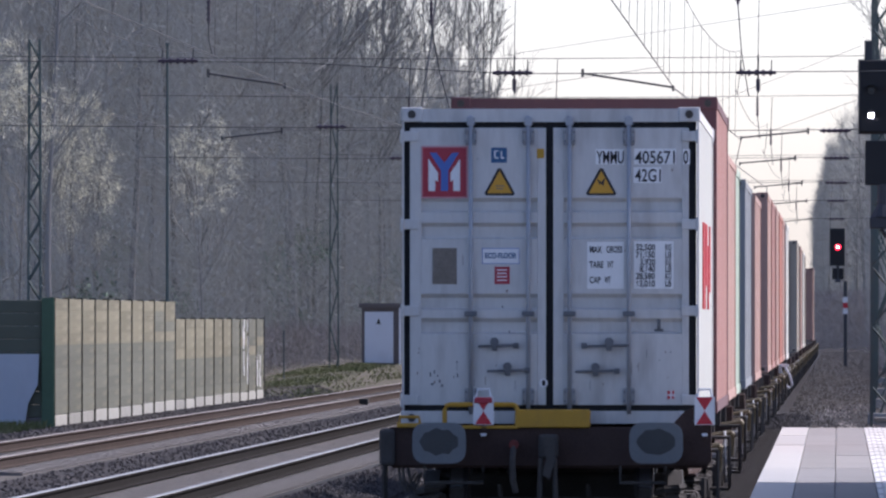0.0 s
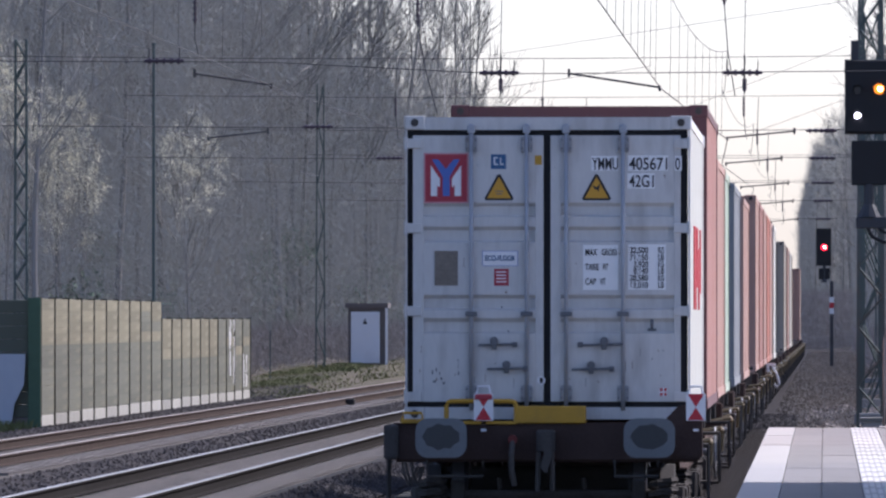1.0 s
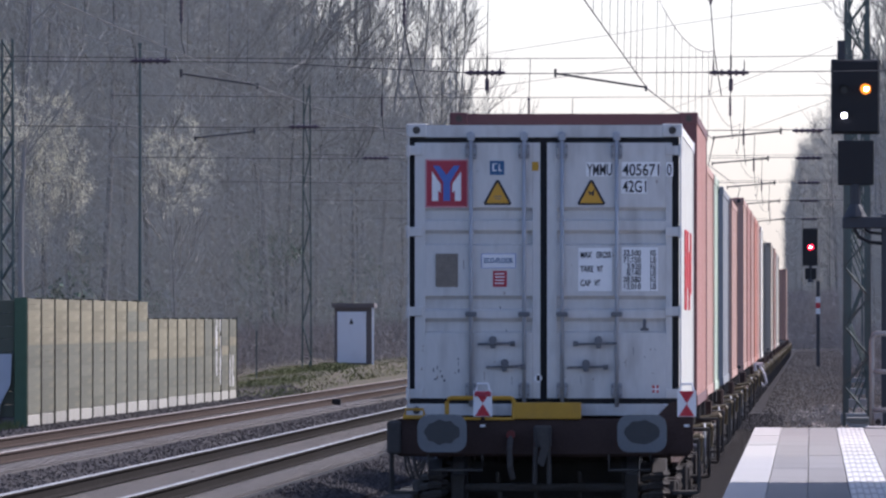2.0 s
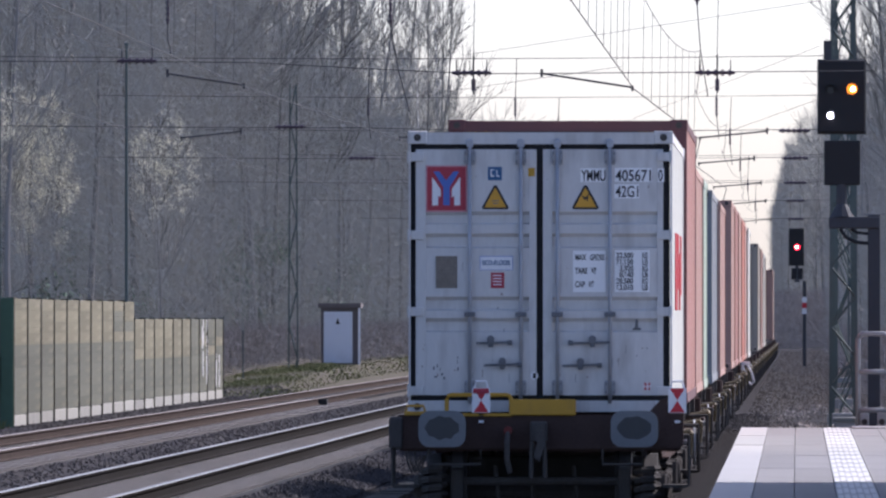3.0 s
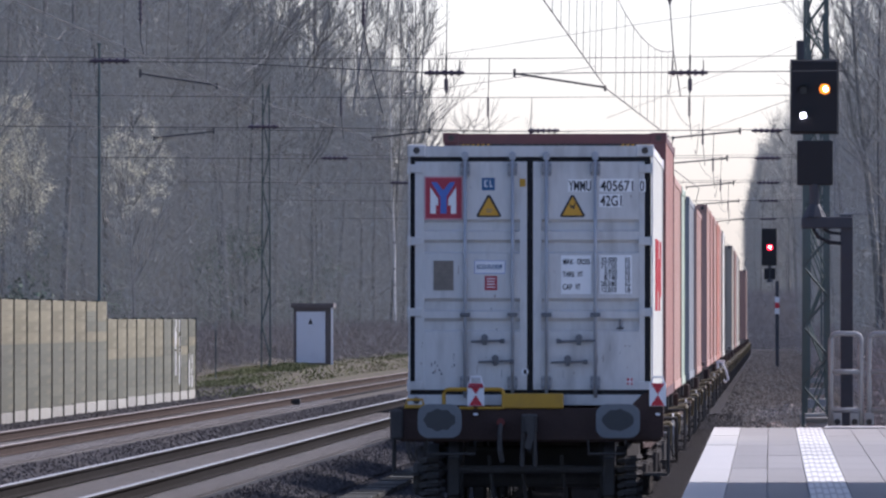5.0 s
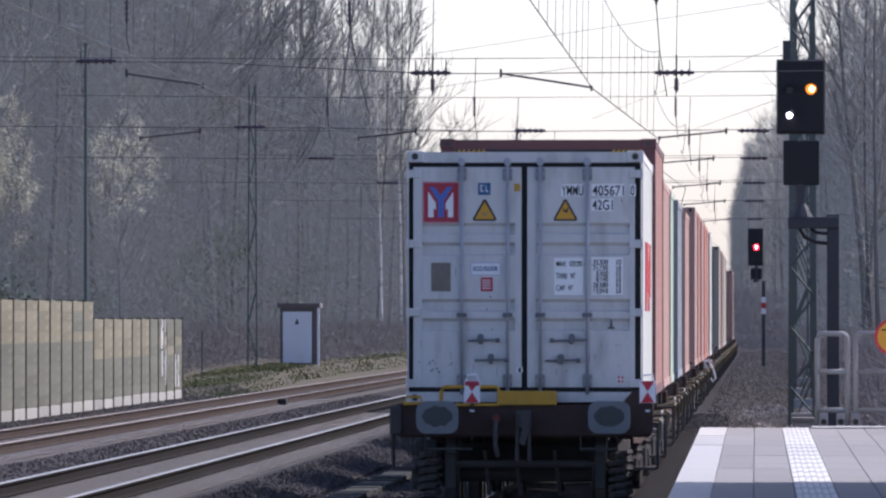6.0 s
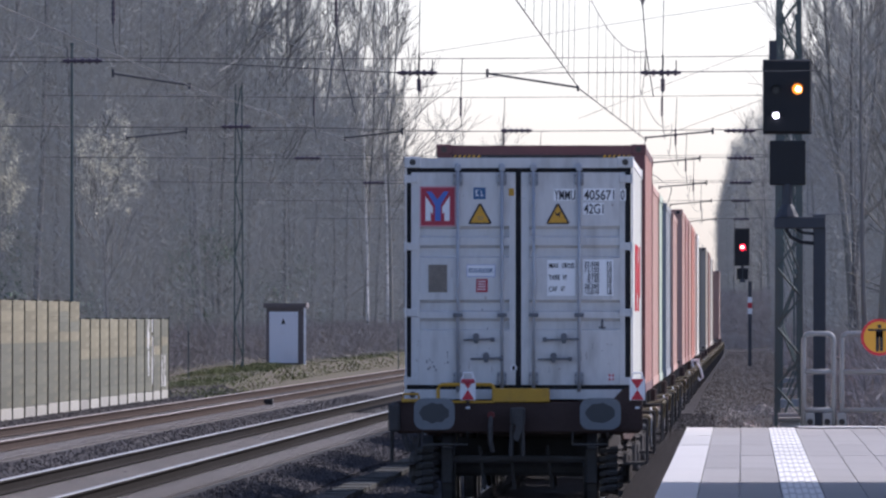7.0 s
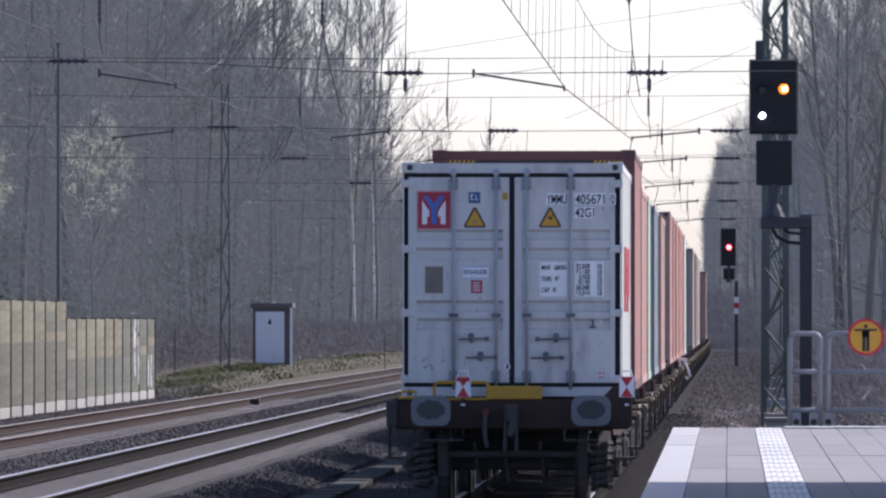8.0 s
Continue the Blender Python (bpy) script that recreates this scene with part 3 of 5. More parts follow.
C_RED = paint("container_red_brown", (0.40, 0.20, 0.165))
# red-brown darkened to paint in the shade on the tall container's frame
C_RED_SHADED = paint("container_red_shaded", (0.115, 0.042, 0.048))
C_PINK = paint("container_faded_brown", (0.46, 0.28, 0.225))
C_PALE = paint("container_pale_green", (0.48, 0.56, 0.44))
C_BLUE = paint("container_grey_blue", (0.24, 0.255, 0.27))
C_ORANGE = paint("container_orange_red", (0.52, 0.20, 0.14))
C_CREAM = paint("container_cream", (0.68, 0.66, 0.58))
C_BEIGE = paint("container_beige", (0.40, 0.34, 0.27))

BED = 1.184
LOADS = [
    (106.0, 12.192, 2.591, None, "", 0.0),
    (119.0, 12.192, 2.896, C_RED, "tall red-brown steel shipping container", 0.037),
    (133.0, 12.192, 2.591, C_PINK, "faded brown steel shipping container", 0.02),
    (146.3, 6.058, 2.591, C_PALE, "short pale green shipping container", 0.02),
    (160.5, 12.192, 2.591, C_BLUE, "grey-blue steel shipping container", 0.02),
    (178.5, 13.716, 2.591, C_PINK, "long faded brown steel shipping container", 0.02),
    (208.5, 12.192, 2.896, C_PINK, "tall faded brown shipping container", 0.02),
    (221.6, 12.192, 2.896, C_RED, "tall red-brown steel shipping container", 0.02),
    (235.5, 12.192, 2.896, C_PINK, "tall faded brown shipping container", 0.02),
    (248.5, 12.192, 2.896, C_ORANGE, "tall orange-red steel shipping container", 0.02),
    (263.2, 12.192, 2.896, C_PINK, "tall faded brown shipping container", 0.0),
    (276.3, 12.192, 2.896, C_CREAM, "tall cream steel shipping container", 0.02),
    (336.4, 12.192, 2.896, C_BEIGE, "tall beige steel shipping container", 0.02),
    (349.6, 12.192, 2.896, C_BEIGE, "tall beige steel shipping container", 0.0),
    (364.1, 12.192, 2.896, C_PINK, "tall faded brown shipping container", 0.02),
    (377.3, 12.192, 2.896, C_BEIGE, "tall beige steel shipping container", 0.0),
    (391.8, 12.192, 2.896, C_CREAM, "tall cream steel shipping container", 0.0),
    (405.0, 12.192, 2.896, C_BEIGE, "tall beige steel shipping container", 0.0),
    (519.4, 12.192, 2.896, C_PINK, "tall faded brown shipping container", 0.0),
    (532.6, 12.192, 2.896, C_BEIGE, "tall beige steel shipping container", 0.0),
]
for y, L, H, p, lab, dx in LOADS:
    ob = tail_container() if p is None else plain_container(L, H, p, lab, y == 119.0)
    TRAIN.append((ob, y, dx, BED))


def bogie(root, yc):
    """Two wheelsets in a side frame; the wheels are parts of the wagon."""
    bm = B()
    for s in (-1, 1):
        prism(bm, [(yc - 1.35, 0.42), (yc - 1.25, 0.62), (yc - 0.55, 0.66), (yc - 0.3, 0.8), (yc + 0.3, 0.8), (yc + 0.55, 0.66), (yc + 1.25, 0.62), (yc + 1.35, 0.42), (yc + 0.6, 0.4), (yc + 0.35, 0.25), (yc - 0.35, 0.25), (yc - 0.6, 0.4)], "x", s * 1.0 - 0.06, s * 1.0 + 0.06)
        for w in (-0.9, 0.9):
            box(bm, s * 1.08 - 0.1, s * 1.08 + 0.1, yc + w - 0.17, yc + w + 0.17, 0.3, 0.62, 0.03)
            tube(bm, (s * 1.08, yc + w - 0.28, 0.38), (s * 1.08, yc + w - 0.28, 0.62), 0.08, 8)
            tube(bm, (s * 1.08, yc + w + 0.28, 0.38), (s * 1.08, yc + w + 0.28, 0.62), 0.08, 8)
    box(bm, -1.0, 1.0, yc - 0.3, yc + 0.3, 0.5, 0.78, 0.03)
    for e in (-1, 1):
        tube(bm, (-0.95, yc + e * 1.36, 0.56), (0.95, yc + e * 1.36, 0.56), 0.04, 8)
        for x in (-0.77, 0.77):
            box(bm, x - 0.06, x + 0.06, yc + e * 1.40 - 0.05, yc + e * 1.40 + 0.05, 0.3, 0.68, 0.02)
        for x in (-0.42, -0.1, 0.3):
            tube(bm, (x, yc + e * 1.36, 0.7), (x + 0.05, yc + e * 1.3, 0.24), 0.02, 5)
    part("bogie_frame", bm, M_under, root)
    for s in (-1, 1):
        bm = B()
        wire(bm, [(s * 0.98 + 0.1 * math.cos(k * 1.05), yc - 1.44 + 0.1 * math.sin(k * 1.05), 0.2 + k * 0.0135) for k in range(37)], 0.033, 5)
        part("coil_spring", bm, M_under, root)
    for w in (-0.9, 0.9):
        ax = B()
        tube(ax, (-1.0, 0, 0), (1.0, 0, 0), 0.085, 10)
        axle = part("axle", ax, M_under, root)
        axle.location = (0, yc + w, 0.46)
        for s in (-1, 1):
            wb = B()
            tube(wb, (s * 0.70, 0, 0), (s * 0.83, 0, 0), 0.46, 28)
            tube(wb, (s * 0.68, 0, 0), (s * 0.70, 0, 0), 0.49, 28)
            tube(wb, (s * 0.83, 0, 0), (s * 0.86, 0, 0), 0.14, 12)
            wheel = part("wheel", wb, M_wheel, axle)
            part("wheel_tread", tube(B(), (s * 0.72, 0, 0), (s * 0.82, 0, 0), 0.462, 28), M_tread, wheel, "polished wheel rim")
        AXLES.append(axle)


AXLES = []


def buffer(root, x, y, sgn=-1, off=0.0):
    bm = tube(B(), (x, y - sgn * 0.62, 1.05), (x, y, 1.05), 0.11, 14)
    tube(bm, (x, y - sgn * 0.62, 1.05), (x, y - sgn * 0.3, 1.05), 0.15, 14)
    b = part("buffer", bm, M_under, root)
    pts = []
    for cx, cz, a0 in ((0.115, 0.065, 0), (-0.115, 0.065, 90), (-0.115, -0.065, 180), (0.115, -0.065, 270)):
        rx = 0.1
        for k in range(5):
            a = radians(a0 + k * 22.5)
            pts.append((x + cx + rx * math.cos(a), 1.05 + cz + rx * math.sin(a)))
    part("buffer_plate", prism(B(), pts, "y", y, y - 0.04), M_buffer, b, "grey rounded buffer plate")
    g = B()
    n = 18
    prism(g, [(x + off + 0.155 * math.cos(2 * math.pi * k / n) * (1 + 0.045 * math.sin(k * 2.3)), 1.06 + 0.105 * math.sin(2 * math.pi * k / n) * (1 + 0.1 * math.sin(k * 3.1 + x))) for k in range(n)], "y", y - 0.041, y - 0.044)
    part("grease_patch", g, M_grease, b, "dark grease patch")


def wagon(L, bogies, label):
    """Flat container wagon; its tail end lies at 0 and it runs to L."""
    root = thing("container_wagon", label, "railway wagon", group="wagons of the train")
    bm = B()
    for s in (-1, 1):
        prism(bm, [(0.3, 1.15), (L - 0.3, 1.15), (L - 0.3, 0.9), (L - 3.6, 0.9), (L - 5.2, 0.72), (5.2, 0.72), (3.6, 0.9), (0.3, 0.9)], "x", s * 1.02 - 0.05, s * 1.02 + 0.05)
        box(bm, s * 1.02 - 0.11, s * 1.02 + 0.11, 0.3, L - 0.3, 1.135, 1.155)
        box(bm, s * 1.02 - 0.11, s * 1.02 + 0.11, 5.2, L - 5.2, 0.715, 0.735)
    y = 1.0
    while y < L - 0.8:
        box(bm, -1.0, 1.0, y, y + 0.1, 0.85, 1.12)
        y += 2.2
    part("wagon_frame", bm, M_frame, root)
    for y in (0.05, L - 0.3):
        part("end_beam", box(B(), -1.28, 1.28, y, y + 0.25, 0.84, 1.17, 0.015), M_frame, root)
    for s in (-1, 1):
        buffer(root, s * 0.875, -0.62, -1, 0.0 if s < 0 else -0.0)
        buffer(root, s * 0.875, L + 0.62 - 0.04 + 0.04, 1)
    for c in bogies:
        bogie(root, c)
    for s in (-1, 1):
        y = 0.6
        while y < L - 0.5:
            bm = box(B(), s * 1.06, s * 1.22, y - 0.09, y + 0.09, 1.02, 1.18, 0.01)
            stop = part("container_stop", bm, M_under, root)
            if round(y / 6.1) % 2:
                y += 6.1
                continue
            bm = B()
            wire(bm, [(s * 1.1, y + 0.3, 0.98), (s * 1.36, y + 0.4, 1.02), (s * 1.38, y + 0.55, 1.0), (s * 1.37, y + 0.6, 0.8)], 0.022, 6)
            part("lever", bm, M_lever, stop, "ochre release lever")
            y += 6.1
    # brake gear, steps and hand levers along the sides
    for s in (-1, 1):
        for k, y in enumerate((0.5, L / 2 - 1.0, L - 1.2)):
            bm = B()
            tube(bm, (s * 1.1, y, 0.98), (s * 1.36, y, 0.98), 0.016)
            tube(bm, (s * 1.1, y + 0.45, 0.98), (s * 1.36, y + 0.45, 0.98), 0.016)
            tube(bm, (s * 1.36, y, 0.98), (s * 1.36, y, 0.52), 0.016)
            tube(bm, (s * 1.36, y + 0.45, 0.98), (s * 1.36, y + 0.45, 0.52), 0.016)
            box(bm, s * 1.24 - 0.12, s * 1.24 + 0.12, y - 0.02, y + 0.47, 0.5, 0.53)
            part("step", bm, M_under, root)
        bm = B()
        tube(bm, (s * 1.05, L * 0.5, 0.80), (s * 1.31, L * 0.5, 0.80), 0.03)
        wire(bm, [(s * 1.31, L * 0.5 + 0.22 * math.cos(2 * math.pi * k / 16), 0.8 + 0.22 * math.sin(2 * math.pi * k / 16)) for k in range(17)], 0.014, 6)
        for a in (0, 2.1, 4.2):
            tube(bm, (s * 1.31, L * 0.5, 0.8), (s * 1.31, L * 0.5 + 0.22 * math.cos(a), 0.8 + 0.22 * math.sin(a)), 0.012)
        part("brake_wheel", bm, M_galv, root, "grey hand-brake wheel")
    part("air_reservoir", tube(B(), (-0.4, L * 0.38, 0.62), (-0.4, L * 0.38 + 1.1, 0.62), 0.2, 14), M_under, root)
    return root


WAGONS = [(105.6, 26.2), (132.6, 20.2), (154.1, 20.0), (175.4, 30.9), (207.6, 26.2), (235.1, 26.4), (262.8, 26.4), (290.5, 20.0), (311.8, 22.9), (336.0, 26.4), (363.7, 26.4), (391.4, 26.4), (419.1, 30.0), (450.4, 32.0), (483.7, 34.0), (519.0, 26.4)]
for i, (y, L) in enumerate(WAGONS):
    bg = [2.0, L - 2.0] + ([L / 2] if 22 < L else [])
    TRAIN.append((wagon(L, bg, "brown flat container wagon with grey buffers" if i == 0 else "grimy brown flat container wagon"), y, 0.0, 0.0))
TAIL = TRAIN[len(LOADS)][0]


def tail_fittings(root):
    """What hangs on the last wagon's end."""
    y = 0.02
    def wu(px):
        return (px - 974.0) / 219.0 
    def wv(py):
        return 2.05 - (py - 565.0) / 219.0
    for cx in (857, 1250):
        b = part("tail_board", box(B(), wu(cx - 18), wu(cx + 18), y - 0.05, y - 0.03, wv(753), wv(703)), M_signwhite, root, "red and white tail signal board")
        for sg in (1, -1):
            cz = 728
            bm = prism(B(), [(wu(cx - 15), wv(cz - sg * 24)), (wu(cx + 15), wv(cz - sg * 24)), (wu(cx), wv(cz - sg * 0.5))], "y", y - 0.053, y - 0.05)
            part("red_triangle", bm, M_red, b)
        bm = B()
        wire(bm, [(wu(cx - 13), y - 0.04, wv(703)), (wu(cx - 10), y - 0.04, wv(690)), (wu(cx + 10), y - 0.04, wv(690)), (wu(cx + 13), y - 0.04, wv(703))], 0.012, 6)
        part("carry_handle", bm, M_signwhite, b)
        part("board_bracket", box(B(), wu(cx - 4), wu(cx + 4), y - 0.03, y + 0.06, wv(776), wv(753)), M_frame, root)
        part("white_mark", box(B(), wu(cx - 5), wu(cx + 5), y - 0.035, y - 0.03, wv(773), wv(768)), M_signwhite, root)
    part("lamp_bar", box(B(), wu(841), wu(873), y - 0.07, y - 0.055, wv(714), wv(706), 0.004), M_logored, root)
    bm = B()
    pts = [(788, 758), (788, 726), (791, 719), (797, 717), (908, 717), (914, 719), (917, 726), (917, 758)]
    wire(bm, [(wu(a), y - 0.02, wv(b)) for a, b in pts], 0.02, 8)
    box(bm, wu(740), wu(918), y - 0.03, y + 0.03, wv(760), wv(754), 0.006)
    part("hand_rail", bm, M_yellow, root, "worn yellow hand rail")
    part("yellow_step", box(B(), wu(917), wu(1046), y - 0.04, y + 0.28, wv(758), wv(726), 0.012), M_yellow, root, "yellow painted step block")
    bm = box(B(), wu(703), wu(747), y - 0.05, y + 0.1, wv(758), wv(750), 0.008)
    wire(bm, [(wu(707), y - 0.02, wv(750)), (wu(709), y - 0.02, wv(739)), (wu(742), y - 0.02, wv(739)), (wu(744), y - 0.02, wv(750))], 0.013, 6)
    part("corner_step", bm, M_yellow, root, "small yellow corner step")
    part("side_block", box(B(), wu(672), wu(700), y - 0.05, y + 0.3, wv(826), wv(760), 0.03), M_under, root)
    part("corner_post", prism(B(), [(wu(1185), wv(760)), (wu(1215), wv(728)), (wu(1232), wv(722)), (wu(1262), wv(722)), (wu(1262), wv(820)), (wu(1215), wv(822))], "y", y - 0.012, y + 0.2), M_frame, root)
    part("end_plate", box(B(), wu(690), wu(1258), y, y + 0.04, wv(826), wv(757), 0.008), M_frame, root)
    # draw hook and hoses
    bm = box(B(), wu(955), wu(990), y - 0.12, y + 0.1, wv(812), wv(770), 0.02)
    prism(bm, [(wu(964), wv(780)), (wu(982), wv(775)), (wu(986), wv(815)), (wu(975), wv(850)), (wu(962), wv(840)), (wu(970), wv(815))], "y", y - 0.3, y - 0.22)
    tube(bm, (wu(960), y - 0.26, wv(812)), (wu(958), y - 0.22, wv(882)), 0.022, 8)
    tube(bm, (wu(984), y - 0.26, wv(812)), (wu(986), y - 0.22, wv(882)), 0.022, 8)
    part("draw_hook", bm, M_under, root)
    bm = tube(B(), (wu(911), y - 0.12, wv(788)), (wu(911), y, wv(788)), 0.04, 10)
    part("hose_cock", bm, mat("hose_cock_red", (0.16, 0.03, 0.025), 0.7, bump=0), root, "faded red brake hose cock")
    bm = B()
    wire(bm, [(wu(911), y - 0.1, wv(792)), (wu(909), y - 0.16, wv(815)), (wu(910), y - 0.18, wv(850)), (wu(915), y - 0.14, wv(872))], 0.025, 8)
    part("brake_hose", bm, M_under, root)
    for x0, x1 in ((752, 856), (1100, 1180)):
        bm = B()
        wire(bm, [(wu(x0), y - 0.02, wv(826)), (wu(x0), y - 0.02, wv(856)), (wu(x1), y - 0.02, wv(856)), (wu(x1), y - 0.02, wv(826))], 0.014, 6)
        part("shunter_step", bm, M_under, root)
    bm = B()
    for k, (a, b) in enumerate(((705, 735), (712, 742), (722, 745))):
        wire(bm, [(wu(a), y + 0.05, wv(826)), (wu(a + 4), y + 0.02, wv(850)), (wu(a + 12), y + 0.05, wv(872)), (wu(b), y + 0.15, wv(840))], 0.012, 5)
    part("chain", bm, M_under, root)


tail_fittings(TAIL)
# pale bracket hanging from a wagon's side
bm = box(B(), 1.12, 1.4, 13.95, 14.05, 1.13, 1.19, 0.01)
box(bm, 1.22, 1.26, 13.7, 14.1, 1.02, 1.12)
wire(bm, [(1.24, 14.0, 1.13), (1.29, 14.0, 0.86), (1.42, 14.0, 0.72), (1.47, 14.0, 0.79), (1.43, 14.0, 0.95), (1.34, 14.0, 1.13)], 0.028, 6)
part("hanging_bracket", bm, M_signwhite, TRAIN[len(LOADS) + 5][0], "pale bent bracket hanging from the side")


def motions():
    ts = [i * 0.5 for i in range(17)]
    for ob, y, dx, z in TRAIN:
        rows = []
        for t in ts:
            yy = y + 4.4 * t + 0.03 * t * t
            rows.append((t, pose(track_x(yy) + dx, yy, z)))
        walk(ob, rows)
    for ax in AXLES:
        base = ax.location.copy()
        walk(ax, [(i * 0.1, pose(base.x, base.y, base.z, -math.degrees((4.4 * i * 0.1 + 0.03 * (i * 0.1) ** 2) / 0.46))) for i in range(81)])


# ---- overhead line ----
def lattice_mast(label, x, y, w0, w1, ztop, z0=-0.5, bay=1.15):
    root = thing("lattice_mast", label, "mast", pose(x, y, 0))
    n = int((ztop - z0) / bay)
    def wd(z):
        return (w0 + (w1 - w0) * (z - z0) / (ztop - z0)) / 2
    for sx in (-1, 1):
        for sy in (-1, 1):
            bm = B()
            tube(bm, (sx * wd(z0), sy * wd(z0), z0), (sx * wd(ztop), sy * wd(ztop), ztop), 0.045 if w0 > 0.4 else 0.03, 4)
            part("corner_leg", bm, M_mast, root)
    for i in range(n):
        a, b = z0 + (ztop - z0) * i / n, z0 + (ztop - z0) * (i + 1) / n
        for s in (-1, 1):
            q = 1 if i % 2 else -1
            part("lacing_bar", tube(B(), (q * wd(a), s * wd(a), a), (-q * wd(b), s * wd(b), b), 0.024, 4), M_mast, root)
            part("lacing_bar", tube(B(), (s * wd(a), q * wd(a), a), (s * wd(b), -q * wd(b), b), 0.018, 4), M_mast, root)
    part("foundation", box(B(), -w0 * 0.8, w0 * 0.8, -w0 * 0.8, w0 * 0.8, z0 - 0.3, z0 + 0.35, 0.03), M_conc, root, "concrete foundation block")
    return root


def slim_pole(x, y, top):
    t = thing("steel_pole", "slim pale grey steel pole behind the noise barrier", "pole")
    part("shaft", tube(B(), (x, y, height(x, y) - 0.2), (x, y, top), 0.05, 10, 0.035), M_mast, t)
    part("cap", tube(B(), (x, y, top), (x, y, top + 0.05), 0.06, 10), M_mast, t)
    part("foot", box(B(), x - 0.2, x + 0.2, y - 0.2, y + 0.2, height(x, y) - 0.3, height(x, y) + 0.15, 0.02), M_conc, t)


slim_pole(-16.75, 325, 8.9)


def insulator(root, p, axis, length=0.55, r=0.05):
    bm = B()
    d = Vector((1, 0, 0)) if axis == "x" else Vector((0, 0, 1))
    p = Vector(p)
    tube(bm, p - d * length / 2, p + d * length / 2, r * 0.55, 8)
    for k in range(5):
        c = p + d * (length * (k - 2) / 5.5)
        tube(bm, c - d * 0.02, c + d * 0.02, r, 10)
    part("insulator", bm, M_insul, root, "dark ribbed insulator")


def at(px, py, s):
    """A place by its direction at the end of the pan and the scale at its distance."""
    return ((px - VX) / s, F / s, EYE[2] - (py - VY) / s)


lattice_mast("tall green-grey lattice mast beside the platform end", 0.93, 262, 0.52, 0.42, 11.5, -0.5, 0.58)
lattice_mast("green-grey lattice mast behind the noise barrier", -16.8, 272, 0.27, 0.22, 7.9, -0.5, 0.42)
for yy, xx, top in ((452, -17.5, 10.2), (305, 1.1, 10.5), (360, 1.3, 10.5), (415, 1.5, 10.5), (490, 1.7, 10.5)):
    lattice_mast("slim green-grey lattice mast along the tracks", xx, yy, 0.32 if xx < 0 else 0.5, 0.22 if xx < 0 else 0.4, top)


def head_span(y, xl, xr, lo, up, ins, arms, r=0.008, hangers=False, lift=0.0, rods=()):
    """Cross wires over the tracks with their insulators and registration arms."""
    root = thing("head_span", "steel cross wires with dark insulators over the tracks", "overhead line")
    def raised(x):
        return lift * min(1.0, max(0.0, (-5.1 - x) / 3.6))
    for z, sag in ((lo, 0.05), (up, 0.06)):
        bm = B()
        n = 20
        xs = [xl + (xr - xl) * i / n for i in range(n + 1)]
        wire(bm, [(x, y, z - sag * math.sin(math.pi * i / n) + (raised(x) if z == lo else 0.0)) for i, x in enumerate(xs)], r)
        part("cross_wire", bm, M_wire, root)
    for x in ins:
        insulator(root, (x, y, lo - 0.03 + raised(x)), "x", 0.62, 0.05)
        if hangers:
            for k in (-0.24, 0.24):
                part("arcing_horn", tube(B(), (x + k, y, lo + raised(x)), (x + k, y, lo + 0.17 + raised(x)), 0.009, 4), M_wire, root)
            if x < -9:
                continue
            bm = B()
            tube(bm, (x + 0.03, y, lo - 0.35), (x + 0.03, y, lo + 0.25), 0.014, 5)
            tube(bm, (x + 0.03, y, lo + 0.25), (x + 0.06, y, up), 0.006, 4)
            part("hanger", bm, M_wire, root)
            insulator(root, (x + 0.03, y, lo - 0.22), "z", 0.2, 0.035)
    for x in rods:
        insulator(root, (x, y, 6.32), "z", 0.4, 0.03)
        bm = B()
        tube(bm, (x + 0.03, y, up - 0.06), (x, y, 6.5), 0.008, 4)
        tube(bm, (x, y, 6.14), (x + 0.05, y, lo - 0.2), 0.008, 4)
        part("hanger", bm, M_wire, root)
    for x, xe, zc in arms:
        bm = B()
        tube(bm, (x, y, zc), (xe, y, lo - 0.04), 0.017, 6)
        tube(bm, (xe, y, lo - 0.1), (xe, y, lo + 0.03), 0.022, 5)
        tube(bm, (x, y, zc - 0.06), (x, y, zc + 0.03), 0.02, 5)
        part("steady_arm", bm, M_wire, root)


head_span(204, -16.6, 1.2, 5.94, 7.9, (-10.35, -5.1, -1.28), ((-8.67, -9.87, 5.72), (-2.58, -4.0, 5.68)), 0.008, True, 0.19)
head_span(262, -16.8, 0.93, 5.87, 7.35, (-10.2, -4.55, -0.06), ((-12.4, -11.2, 5.7), (-8.0, -6.85, 5.7), (-1.95, -0.6, 5.7)), 0.008, False, 0.08, (-1.62, -5.67, -8.63))
lattice_mast("green-grey lattice mast on the outer side of the tracks", -16.6, 204, 0.3, 0.24, 9.0)
for yy, xx in ((305, 1.1), (360, 1.3), (415, 1.5), (490, 1.7)):
    head_span(yy, -16.4, xx, 5.85, 7.3, (-10.2, -0.05), ((-7.6, -6.6, 5.7), (-2.3, -1.0, 5.7)), 0.007, rods=(-1.57, -5.6))


